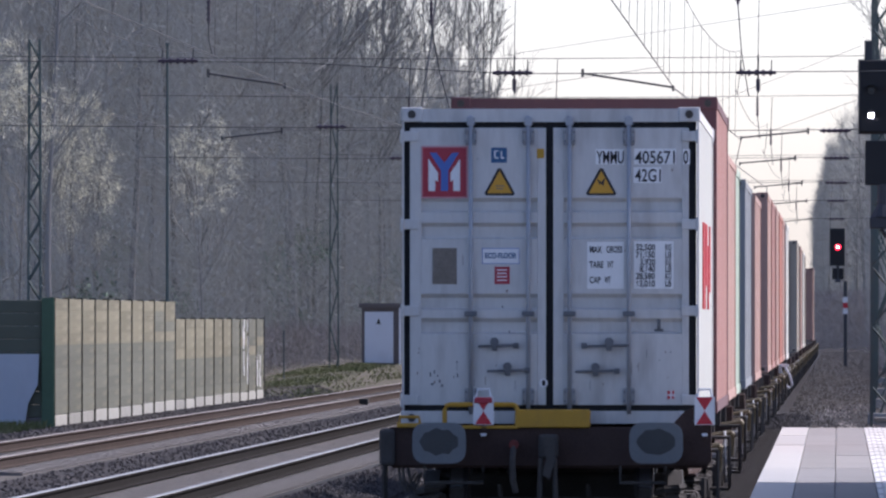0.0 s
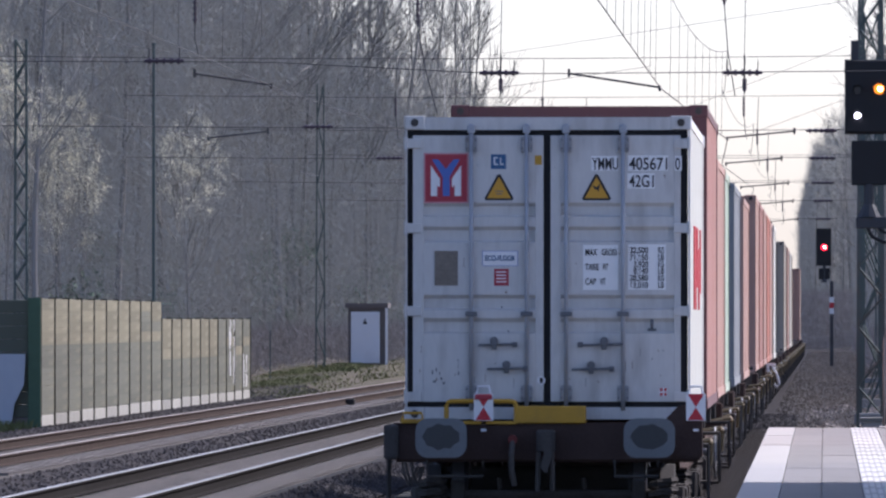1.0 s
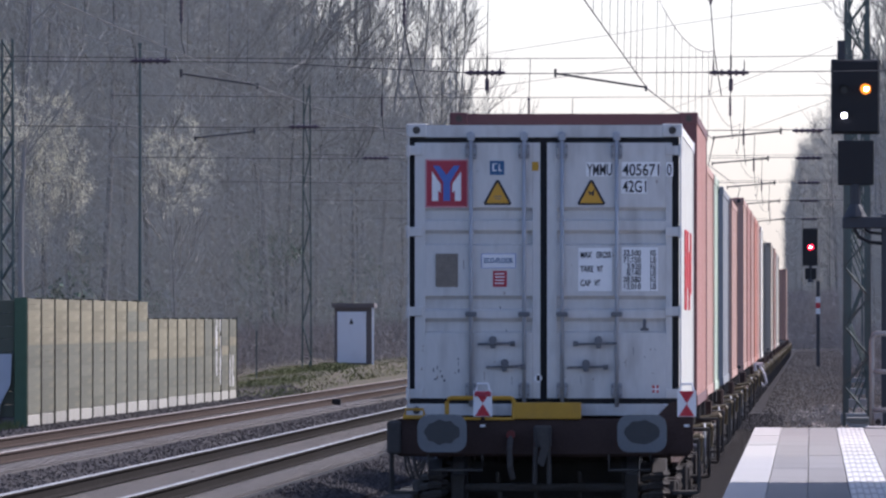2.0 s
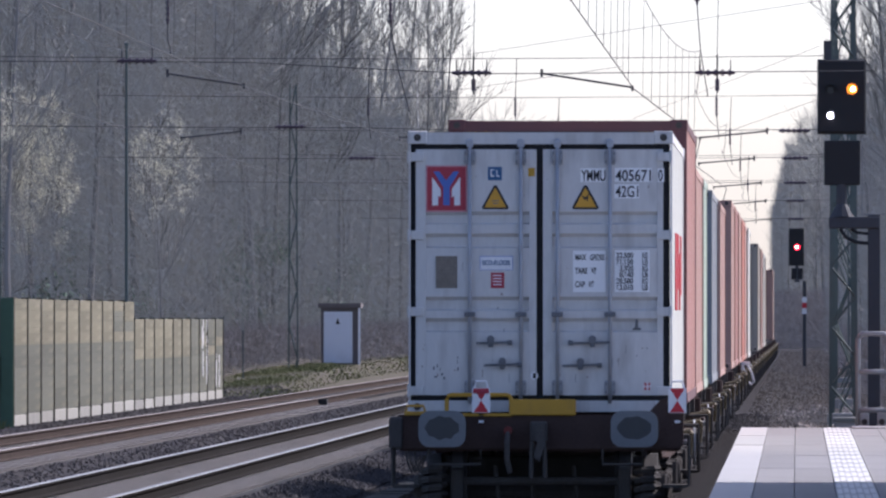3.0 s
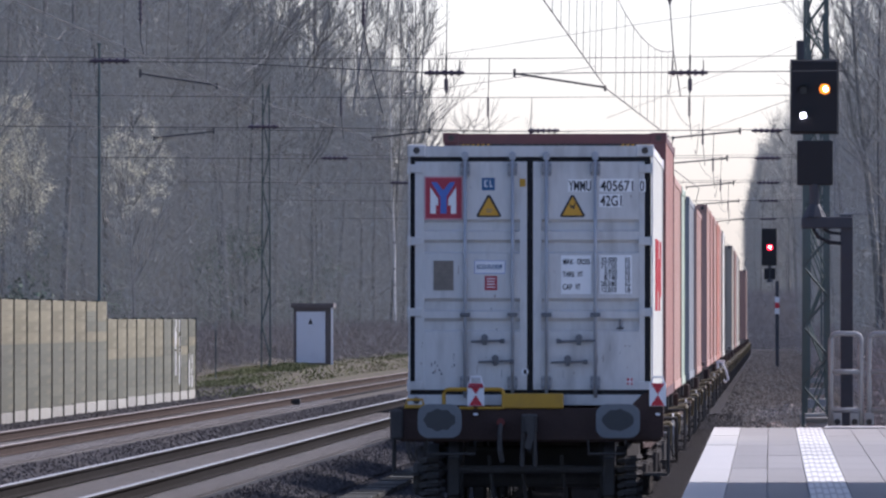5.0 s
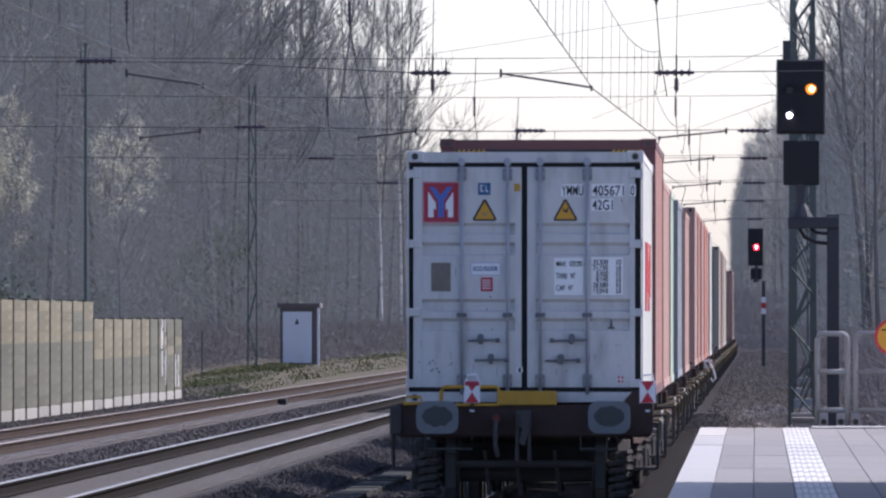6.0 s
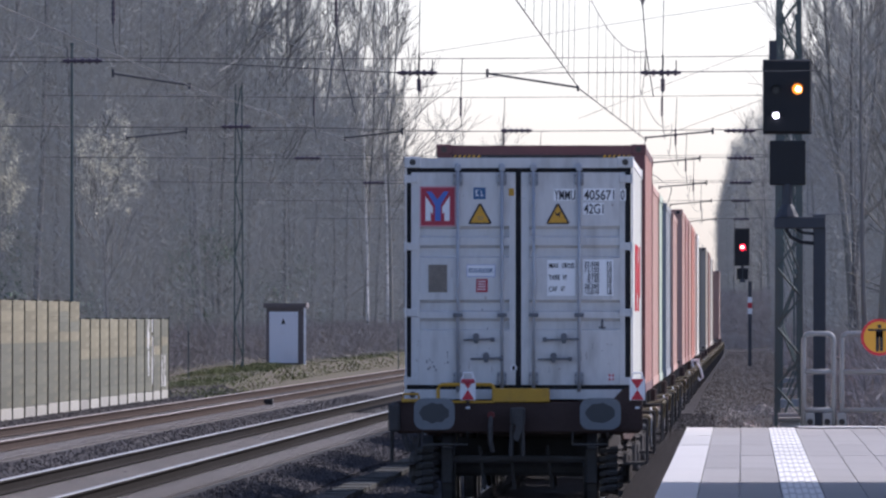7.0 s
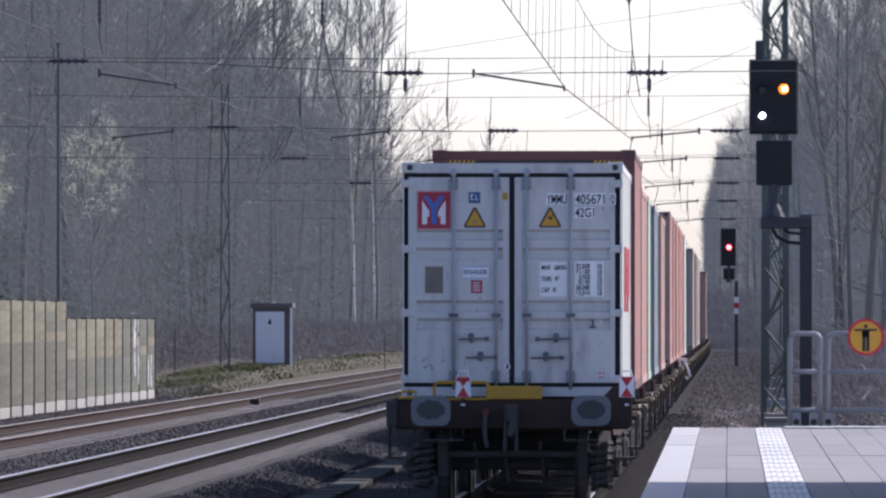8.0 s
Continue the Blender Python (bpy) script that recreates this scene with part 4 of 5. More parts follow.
def catenary(xc, label, k3=1.0):
    """Contact wire and carrying wire with droppers, zigzag from span to span."""
    root = thing("catenary", label, "overhead line")
    sup = [90, 147, 204, 262, 305, 360, 415, 490, 560, 640, 720]
    bm, bc = B(), B()
    tops, lows = [], []
    for i, (a, b) in enumerate(zip(sup, sup[1:])):
        xa, xb = (xc + (-0.36 if k < 3 else 0.25 if k % 2 else -0.2) for k in (i, i + 1))
        n = 9
        top = []
        for k in range(n + 1):
            f = k / n
            top.append((xa + (xb - xa) * f, a + (b - a) * f, 7.45 - 0.4 * 4 * f * (1 - f)))
        tops += top[i > 0:]
        lows += [(xa, a, 5.66), (xb, b, 5.66)][i > 0:]
        for k in range(1, n):
            x, y, z = top[k]
            if y < (262 if k3 == 1.0 else 205):
                part("dropper", tube(B(), (x, y, 5.66), (x + 0.02, y, z), 0.0052 * k3, 3), M_wire, root)
    wire(bm, tops, 0.008 * k3)
    wire(bc, lows, 0.010 * k3)
    part("carrying_wire", bm, M_wire, root)
    part("contact_wire", bc, M_wire, root)


catenary(-2.2, "contact wire with droppers over the train's track")
catenary(-8.2, "contact wire with droppers over the middle track", 0.6)
catenary(-12.7, "contact wire with droppers over the outer track", 0.5)

# suspension insulators hanging from the upper cross wire
for px, py, low in ((175, 42, (181, 95)), (570, 45, (604, 200)), (1113, 8, (1132, 170))):
    t = thing("suspension_insulator", "dark rod insulator hanging from the cross wire", "insulator")
    x, _, z = at(px, py, 113)
    x1, _, z1 = at(*low, 113)
    bm = B()
    wire(bm, [(x - 0.02, 204, 7.9), (x, 204, z + 0.5)], 0.008, 4)
    tube(bm, (x, 204, z), (x, 204, z + 0.5), 0.022, 8)
    for k in range(5):
        tube(bm, (x, 204, z + 0.05 + k * 0.09), (x, 204, z + 0.08 + k * 0.09), 0.04, 8)
    part("rod", bm, M_insul, t)
    bm = B()
    wire(bm, [(x, 204, z), ((x + x1) / 2 - 0.03, 204, (z + z1) / 2), (x1, 204, z1)], 0.009, 4)
    part("hanger_wire", bm, M_wire, t)

# feeder lines slanting across the sky
for a, b in (((700, 98), (1330, 2)), ((560, 178), (980, 118)), ((1000, 210), (1330, 82)), ((1150, 240), (1400, 150))):
    bm = B()
    p, q = at(*a, 80), at(*b, 104)
    wire(bm, [p, q], 0.005)
    r = thing("feeder_wire", "thin grey wire slanting above the tracks", "overhead line")
    part("wire", bm, M_wire, r)


# ---- signals ----
def signal(label, s, head, box2, lamps, stem, post, base_z=-0.45):
    def X(px):
        return (px - VX) / s
    def Z(py):
        return EYE[2] - (py - VY) / s
    y = F / s
    root = thing("light_signal", label, "railway signal")
    hd = part("signal_head", box(B(), X(head[0]), X(head[2]), y, y + 0.14, Z(head[3]), Z(head[1]), 0.03), M_black, root)
    bm = box(B(), X(head[0]) - 0.01, X(head[2]) + 0.012, y + 0.1, y + 0.13, Z(head[3]) - 0.02, Z(head[1]) + 0.015, 0.005)
    part("head_rim", bm, M_darkgrey, hd)
    part("speed_indicator", box(B(), X(box2[0]), X(box2[2]), y + 0.02, y + 0.3, Z(box2[3]), Z(box2[1]), 0.02), M_black, root, "dark square indicator box")
    for px, py, m, lit in lamps:
        r = 0.085
        hood = tube(B(), (X(px), y - 0.12, Z(py)), (X(px), y + 0.01, Z(py)), r * 0.98, 14)
        bmesh.ops.delete(hood, geom=[f for f in hood.faces if len(f.verts) > 4 or f.normal.z < -0.3], context="FACES")
        part("lamp_hood", hood, M_black, hd)
        part("lamp", tube(B(), (X(px), y - 0.03, Z(py)), (X(px), y + 0.005, Z(py)), 0.085 if m is M_amber else 0.15 if m is M_rlamp else 0.046 if lit else 0.06, 16), m, hd, "lit signal lamp" if lit else "unlit signal lamp")
        if m is M_rlamp:
            part("lamp_core", tube(B(), (X(px), y - 0.035, Z(py)), (X(px), y - 0.03, Z(py)), 0.06, 12), M_core, hd, "bright lamp core")
        if m is M_amber:
            part("lamp_core", tube(B(), (X(px) + 0.015, y - 0.035, Z(py)), (X(px) + 0.015, y - 0.03, Z(py)), 0.04, 12), M_core, hd, "bright lamp core")
    bm = tube(B(), (X(stem[0]), y + 0.1, Z(stem[2])), (X(stem[0]), y + 0.1, Z(stem[1])), 0.09, 10)
    tube(bm, (X(stem[0]), y + 0.1, Z(stem[2])), (X(stem[0]), y + 0.1, Z(stem[2] - 22 * s / 110)), 0.2, 10, 0.09)
    part("stem", bm, M_darkgrey, root)
    bm = box(B(), X(post[0]), X(post[1]), y, y + 0.22, base_z, Z(post[2]), 0.01)
    part("post", bm, M_darkgrey, root)
    return root, X, Z, y


sg, SX, SZ, sy = signal("black light signal showing amber and white lamps", 110, (1327, 107, 1411, 236), (1338, 249, 1402, 328), ((1387, 158, M_amber, True), (1349, 205, M_wlamp, True), (1349, 160, M_lens, False)), (1369, 326, 384), (1415, 1437, 380))
bm = box(B(), SX(1346), SX(1437), sy - 0.05, sy + 0.3, SZ(405), SZ(384), 0.02)
part("cantilever", bm, M_darkgrey, sg)
bm = B()
wire(bm, [(SX(1366), sy, SZ(405)), (SX(1376), sy, SZ(420)), (SX(1395), sy, SZ(429)), (SX(1416), sy, SZ(431))], 0.03, 8)
wire(bm, [(SX(1385), sy, SZ(405)), (SX(1396), sy, SZ(412)), (SX(1416), sy, SZ(414))], 0.025, 8)
part("cable", bm, M_black, sg)
bm = B()
wire(bm, [(SX(1405), sy + 0.2, SZ(380)), (SX(1405), sy + 0.2, SZ(246)), (SX(1495), sy + 0.2, SZ(246)), (SX(1495), sy + 0.2, SZ(378)), (SX(1405), sy + 0.2, SZ(380))], 0.010, 5)
for k in range(1, 18):
    tube(bm, (SX(1405 + 5 * k), sy + 0.2, SZ(379)), (SX(1405 + 5 * k), sy + 0.2, SZ(246)), 0.0022, 3)
for k in range(1, 26):
    tube(bm, (SX(1405), sy + 0.2, SZ(246 + 5.1 * k)), (SX(1495), sy + 0.2, SZ(246 + 5.1 * k)), 0.0022, 3)
part("guard_mesh", bm, M_galv, sg, "fine wire guard mesh panel")
bm = box(B(), SX(1337), SX(1350), sy + 0.1, sy + 0.25, SZ(107), SZ(72))
part("rear_bracket", bm, M_darkgrey, sg)

fs, FX, FZ, fy = signal("distant black light signal showing one red lamp", 34, (1276, 405, 1302, 470), (1280, 475, 1300, 495), ((1290, 438, M_rlamp, True),), (1290, 470, 500), (1300, 1306, 498), -0.4)
for k, m in enumerate((M_signwhite, M_red, M_signwhite)):
    part("mast_plate", box(B(), FX(1299), FX(1307), fy - 0.03, fy, FZ(526 + (k + 1) * 10), FZ(526 + k * 10)), m, fs)


# ---- railing and sign at the platform end ----
def railing(x0, x1, posts):
    y = P_END + 0.35
    root = thing("railing", "grey galvanised tube railing at the platform end", "railing", group="platform end railings")
    z0, top, r = deck(y) - 0.4, deck(y) + 1.03, 0.028
    c = 0.075
    bm = B()
    pts = [(x0, y, z0), (x0, y, top - c)]
    for k in range(1, 6):
        a = radians(180 - k * 18)
        pts.append((x0 + c + c * math.cos(a), y, top - c + c * math.sin(a)))
    for k in range(1, 6):
        a = radians(90 - k * 18)
        pts.append((x1 - c + c * math.cos(a), y, top - c + c * math.sin(a)))
    pts += [(x1, y, z0)]
    wire(bm, pts, r, 10)
    part("hoop", bm, M_galv, root, smooth=True)
    for h in (0.61, 0.19):
        part("rail", tube(B(), (x0, y, deck(y) + h), (x1, y, deck(y) + h), r * 0.95, 10), M_galv, root, smooth=True)
    for x in posts:
        part("base_bracket", box(B(), x - 0.05, x + 0.05, y - 0.06, y + 0.04, deck(y) - 0.3, deck(y) + 0.16, 0.008), M_galv, root)
        part("bracket_bolt", tube(B(), (x, y - 0.075, deck(y) + 0.06), (x, y - 0.06, deck(y) + 0.06), 0.035, 8), M_black, root)


railing(0.67, 1.0, (0.74, 0.93))
railing(1.09, 3.6, (1.09, 3.6))


def stop_sign():
    s = 161.0
    x, z, y = (1532 - VX) / s, EYE[2] - (597 - VY) / s, P_END + 0.28
    root = thing("warning_sign", "round yellow sign with red ring and black figure", "sign")
    disc = part("sign_plate", tube(B(), (x, y, z), (x, y + 0.02, z), 0.203, 40), M_red, root, "red ring")
    part("sign_face", tube(B(), (x, y - 0.004, z), (x, y, z), 0.172, 40), M_signyellow, disc, "yellow face")
    bm = box(B(), x - 0.125, x + 0.125, y - 0.007, y - 0.004, z + 0.068, z + 0.09)
    box(bm, x - 0.04, x - 0.004, y - 0.007, y - 0.004, z - 0.155, z + 0.068)
    box(bm, x + 0.004, x + 0.04, y - 0.007, y - 0.004, z - 0.155, z + 0.068)
    box(bm, x - 0.04, x + 0.04, y - 0.007, y - 0.004, z, z + 0.068)
    tube(bm, (x, y - 0.007, z + 0.118), (x, y - 0.004, z + 0.118), 0.022, 14)
    part("sign_figure", bm, M_ink, disc, "black plain figure with level bar")
    part("clamp", box(B(), x - 0.03, x + 0.03, y + 0.02, y + 0.06, z - 0.15, z + 0.1), M_galv, root)


stop_sign()


# ---- hut beside the verge ----
def hut():
    s = 48.0
    def X(px):
        return (px - VX) / s
    def Z(py):
        return EYE[2] - (py - VY) / s
    y = F / s
    root = thing("equipment_hut", "small dark equipment hut with a white door", "hut")
    part("hut_wall", box(B(), X(447), X(513), y, y + 2.5, 0.1, Z(545), 0.01), M_hut, root)
    part("roof", box(B(), X(442), X(518), y - 0.15, y + 2.7, Z(545), Z(537), 0.01), M_hut, root)
    d = part("door", box(B(), X(452), X(503), y - 0.05, y, Z(643), Z(552), 0.01), M_door, root, "white metal door")
    part("door_sign", prism(B(), [(X(473), Z(574)), (X(481), Z(574)), (X(477), Z(563))], "y", y - 0.056, y - 0.05), M_ink, d)
    part("corner_post", box(B(), X(513), X(517), y - 0.08, y, 0.1, Z(538)), M_signwhite, root, "pale corner post")


hut()

# ---- trees ----
def tree_meshes(seed, h, spread=1.0, levels=4, twig_r=0.011, birch=False, lean=0.0, slim=0.72):
    """A bare tree: tapered trunk and limbs, a crown of fine branches. Returns two meshes."""
    rng = random.Random(seed)
    tv, tf, cv, cf = [], [], [], []

    def seg(vs, fs, p, q, r0, r1, n):
        d = (q - p).normalized()
        a = d.orthogonal().normalized()
        b = d.cross(a)
        k = len(vs)
        for c, r in ((p, r0), (q, r1)):
            for i in range(n):
                t = 2 * math.pi * i / n
                vs.append(tuple(c + a * (r * math.cos(t)) + b * (r * math.sin(t))))
        for i in range(n):
            fs.append((k + i, k + (i + 1) % n, k + n + (i + 1) % n, k + n + i))

    def grow(p, d, length, r, level):
        n = 4 if level < 2 else 3
        steps = 3 if level < 2 else 2
        for i in range(steps):
            d = (d + Vector((rng.uniform(-1, 1), rng.uniform(-1, 1), rng.uniform(-0.3, 0.8))) * 0.16).normalized()
            q = p + d * (length / steps)
            r1 = max(twig_r * 0.6, r * 0.78)
            seg(tv if level < 2 else cv, tf if level < 2 else cf, p, q, r, r1, n if level < 3 else 3)
            if level < levels:
                for _ in range(2 if level < levels - 1 else 3):
                    ang = rng.uniform(0, 2 * math.pi)
                    o = d.orthogonal().normalized()
                    o = (Matrix.Rotation(ang, 3, d) @ o)
                    nd = (d * rng.uniform(0.7, 1.2) + o * rng.uniform(0.5, 0.9) * spread + Vector((0, 0, 0.25))).normalized()
                    grow(p + (q - p) * rng.uniform(0.3, 1.0), nd, length * rng.uniform(0.42, 0.62), max(twig_r, r1 * 0.5), level + 1)
            p, r = q, r1

    # trunk
    p, d, r = Vector((0, 0, -0.4)), Vector((lean, 0, 1)).normalized(), (h * 0.0085 + 0.03) * slim
    n = 9
    for i in range(n):
        d = (d + Vector((rng.uniform(-1, 1), rng.uniform(-1, 1), 0)) * 0.045).normalized()
        q = p + d * (h / n)
        seg(tv, tf, p, q, r, r * 0.84, 7)
        f = i / n
        if f > 0.28:
            for _ in range(rng.choice((2, 3, 3))):
                ang = rng.uniform(0, 2 * math.pi)
                nd = Vector((math.cos(ang) * spread, math.sin(ang) * spread, rng.uniform(0.5, 1.3))).normalized()
                grow(p + (q - p) * rng.random(), nd, h * rng.uniform(0.14, 0.27) * (1.25 - 0.7 * f), r * 0.42, 2)
        elif rng.random() < 0.5:
            ang = rng.uniform(0, 2 * math.pi)
            grow(q, Vector((math.cos(ang), math.sin(ang), 0.3)).normalized(), h * 0.09, r * 0.2, 3)
        p, r = q, r * 0.84
    out = []
    for nm, v, f, m in (("trunk", tv, tf, M_birch if birch else M_bark), ("crown", cv, cf, M_twig)):
        me = bpy.data.meshes.new(nm)
        me.from_pydata(v, [], f)
        me.materials.append(m)
        out.append(me)
    return out


DARK = []
for _s, _h in ((51, 18), (52, 16), (53, 19)):
    _t, _c = tree_meshes(_s, _h, 0.7, slim=0.62)
    _t.materials[0] = M_bark_dark
    _c.materials[0] = M_bark_dark
    DARK.append((_t, _c))
KINDS = [tree_meshes(s, 1.0 * hh, sp) for s, hh, sp in ((1, 17, 0.8), (2, 19, 0.6), (3, 15, 0.9), (4, 20, 0.55), (5, 16, 0.7), (6, 18, 0.75))]
SPARSE = [tree_meshes(s, hh, sp, 3, 0.02) for s, hh, sp in ((61, 17, 0.75), (62, 19, 0.6), (63, 16, 0.7))]
BIRCH = [tree_meshes(s, hh, 0.5, birch=True, slim=0.5, lean=0.04) for s, hh in ((11, 17), (12, 15))]


def plant(kinds, x, y, rng, label, sc=1.0, group="woodland"):
    t, c = rng.choice(kinds)
    root = thing("tree", label, "tree", pose(x, y, height(x, y), 0, 0, rng.uniform(0, 360)), group=group)
    k = sc * rng.uniform(0.85, 1.15)
    for nm, me in (("trunk", t), ("crown", c)):
        share(nm, me, root, Matrix.Diagonal((k, k, k, 1)))
    return root


rng = random.Random(21)
BARE = "tall bare grey-brown woodland tree without leaves"
for i in range(185):
    y = 400 + 1000 * rng.random() ** 1.3
    x = -21.2 - 1.5 * rng.random() - (rng.random() ** 1.5) * (12 + (y - 380) * 0.035)
    plant(KINDS if y < 790 else SPARSE, x, y, rng, BARE, 1.22 if y < 790 else 0.72)
for i in range(14):
    y = 470 + 300 * rng.random()
    plant(DARK, -19.9 - 1.2 * rng.random() - (0.004 * y if i % 3 else 0.012 * y) * rng.random(), y, rng, "dark-barked bare tree at the wood's edge", 1.1)
for x, y in ((-20.1, 700), (-20.6, 760)):
    plant(BIRCH, x, y, rng, "slender birch tree with white bark", 1.2)
for i in range(60):
    y = 400 + 450 * rng.random()
    x = 3.6 + 1.0 * rng.random() + (rng.random() ** 1.5) * 12
    plant(KINDS, x, y, rng, "bare grey tree in the wood beside the platform", 0.95)
STOUT = []
for _s, _h in ((56, 19), (57, 17)):
    _t, _c = tree_meshes(_s, _h, 0.55, slim=1.3)
    _t.materials[0] = M_bark_dark
    _c.materials[0] = M_bark_dark
    STOUT.append((_t, _c))
for x, y in ((4.55, 432), (3.95, 455), (5.4, 446), (6.1, 420)):
    plant(STOUT, x, y, rng, "stout dark-barked bare tree beyond the platform", 0.95)
for i in range(40):
    y = 850 + 250 * rng.random()
    x = 2.0 + 0.8 * rng.random() + 18 * rng.random() ** 1.6
    plant(SPARSE, x, y, rng, "bare grey tree in the wood along the line", 0.95)
for i in range(30):
    y = 1090 + 260 * rng.random()
    x = -1.5 + 3.5 * rng.random() + 14 * rng.random() ** 3
    plant(SPARSE, x, y, rng, "distant bare tree closing the view along the line", 0.62 + 0.11 * min(3.5, x + 1.5))
for i in range(10):
    plant(SPARSE, -22 - 10 * rng.random(), 1150 + 300 * rng.random(), rng, "distant bare tree of the wood's edge", 1.0)


def thicket(name, label, n, region, seed, m=None, fine=1.0):
    """Fine bare stems and twigs that fill the wood between its trees."""
    r = random.Random(seed)
    v, f = [], []
    for _ in range(n):
        x, y, top = region(r)
        z = height(x, y) + top * r.random()
        ln = fine * r.uniform(0.35, 1.1)
        d = Vector((r.uniform(-0.8, 0.8), r.uniform(-0.5, 0.5), r.uniform(-0.15, 1.0))).normalized()
        w = r.uniform(0.006, 0.015) * (0.6 + 0.4 * fine)
        p = Vector((x, y, z))
        k = len(v)
        v += [tuple(p - Vector((w, 0, 0.4 * w))), tuple(p + Vector((w, 0.3 * w, 0.4 * w))), tuple(p + d * ln), tuple(p + Vector((0, w, 0)))]
        f += [(k, k + 1, k + 2), (k + 1, k + 3, k + 2)]
    me = bpy.data.meshes.new(name)
    me.from_pydata(v, [], f)
    me.materials.append(m or M_thicket)
    tagged(new(name, me), label, "undergrowth", kind="stuff")


def left_region(r):
    y = 415 + 900 * r.random() ** 1.25
    x = -20.3 - (r.random() ** 1.7) * (8 + (y - 400) * 0.04)
    top = 17.0 if y < 790 else 12.0
    return x, y, top * (0.86 + 0.3 * noise.noise((x * 0.35, y * 0.03, 2.0)))


def right_region(r):
    y = 430 + 900 * r.random()
    return (3.2 if y < 850 else 2.3) + 14 * r.random() ** 1.3, y, 14.5 if y < 850 else 17.0


def far_region(r):
    y = 1090 + 200 * r.random()
    x = -2.0 + 12 * r.random() ** 1.7
    top = float(np.interp(x, [-2.0, -1.6, -0.8, 1.4, 10.0], [12.5, 15.5, 18.5, 22.0, 22.0]))
    return x + 0.35 * noise.noise((y * 0.02, x, 3.0)), y, top * (0.94 + 0.12 * noise.noise((x * 1.1, y * 0.02, 5.0)))


M_thicket = mat("thicket_twigs", (0.42, 0.405, 0.36), 0.95, spec=0.05, var=0.05, island=0.1, bump=0)
thicket("thicket", "dense bare grey thicket between the woodland trees", 440000, left_region, 41)
thicket("thicket", "dense bare grey thicket beside the platform end", 190000, right_region, 42)
thicket("thicket", "distant bare thicket closing the view", 110000, far_region, 43)


def clumps(name, label, cat, m, spots, size, seed, kind="stuff", stems=None):
    """Many small leaves or tufts around the given centres, as one mesh."""
    r = random.Random(seed)
    v, f = [], []
    for cx, cy, cz, rx, rz, n in spots:
        for _ in range(n):
            a, b, q = r.uniform(0, 6.283), r.uniform(-1, 1), r.random() ** 0.45
            lump = 0.7 + 0.45 * noise.noise((cx + math.cos(a) * 2.0, b * 2.0, math.sin(a) * 2.0 + cy))
            w = math.sqrt(1 - b * b)
            p = Vector((cx + rx * q * w * math.cos(a) * lump, cy + rx * q * w * math.sin(a) * lump, cz + rz * q * b * lump))
            u = Vector((r.uniform(-1, 1), r.uniform(-1, 1), r.uniform(-1, 1))).normalized()
            o = u.orthogonal().normalized()
            s = size * r.uniform(0.5, 1.4)
            k = len(v)
            v += [tuple(p + u * s), tuple(p + o * s * 0.6), tuple(p - u * s), tuple(p - o * s * 0.6)]
            f.append((k, k + 1, k + 2, k + 3))
    me = bpy.data.meshes.new(name)
    me.from_pydata(v, [], f)
    me.materials.append(m)
    return me


def flowering(px, py, rx, rz, s, n, seed):
    x, y, z = at(px, py, s)
    root = thing("flowering_shrub", "spring shrub covered in pale cream blossom", "shrub", group="flowering shrubs")
    r = random.Random(seed)
    lobes = []
    for _ in range(90):
        a, q = r.uniform(0, 6.283), r.random() ** 0.6
        lobes.append((x + rx * q * math.cos(a), y + r.uniform(-1, 1), z + rz * q * math.sin(a) - 0.2 * rz * (r.random() < 0.3), rx * r.uniform(0.18, 0.42), rz * r.uniform(0.14, 0.3), n // 90))
    me = clumps("blossom", "", "", M_blossom, lobes, 0.026, seed)
    o = new("blossom", me)
    o.parent = root
    t, c = tree_meshes(seed, z + rz * 0.7, 0.5, 4, slim=0.4)
    g = height(x, y)
    for nm, mm in (("trunk", t), ("crown", c)):
        share(nm, mm, root, pose(x, y, g))


flowering(-55, 290, 1.35, 2.4, 55, 13000, 31)
flowering(170, 285, 1.05, 1.6, 58, 4200, 32)
flowering(-160, 160, 1.2, 1.7, 59, 6500, 33)


def pine(px, s, seed):
    x, y, z = at(px, 200, s)
    root = thing("pine_tree", "dark evergreen pine among the bare trees", "tree")
    g = height(x, y)
    part("trunk", tube(B(), (x, y, g - 0.3), (x, y, g + 13.0), 0.2, 10, 0.06), M_bark, root)
    r = random.Random(seed)
    spots = [(x + r.uniform(-0.9, 0.9), y + r.uniform(-0.9, 0.9), g + 5.5 + 8.0 * r.random(), 0.9, 0.6, 900) for _ in range(16)]
    o = new("crown", clumps("crown", "", "", M_ever, spots, 0.09, seed))
    o.parent = root
    bm = B()
    for a, b, c, *_ in spots:
        tube(bm, (x, y, c - 0.8), (a, b, c), 0.05, 5, 0.02)
    part("limbs", bm, M_bark, root)


pine(925, 17.5, 73)


def stuff(name, label, cat, m, spots, size, seed):
    tagged(new(name, clumps(name, label, cat, m, spots, size, seed)), label, cat, kind="stuff")


rng = random.Random(5)


def low_left(r):
    y = 385 + 700 * r.random() ** 1.4
    near = 17.0 if y > 487 else 18.6
    return -near - 7 * r.random() ** 1.4, y, 1.25


def low_right(r):
    y = 230 + 700 * r.random() ** 1.2
    return 2.0 + 8 * r.random(), y, 1.5


thicket("underbrush", "reddish brown leafless underbrush along the wood's edge", 85000, low_left, 61, M_brush, 0.8)
thicket("underbrush", "reddish brown leafless underbrush beyond the railing", 75000, low_right, 62, M_brush, 0.8)
def low_far(r):
    return -2.2 + 9 * r.random(), 1030 + 70 * r.random(), 4.5


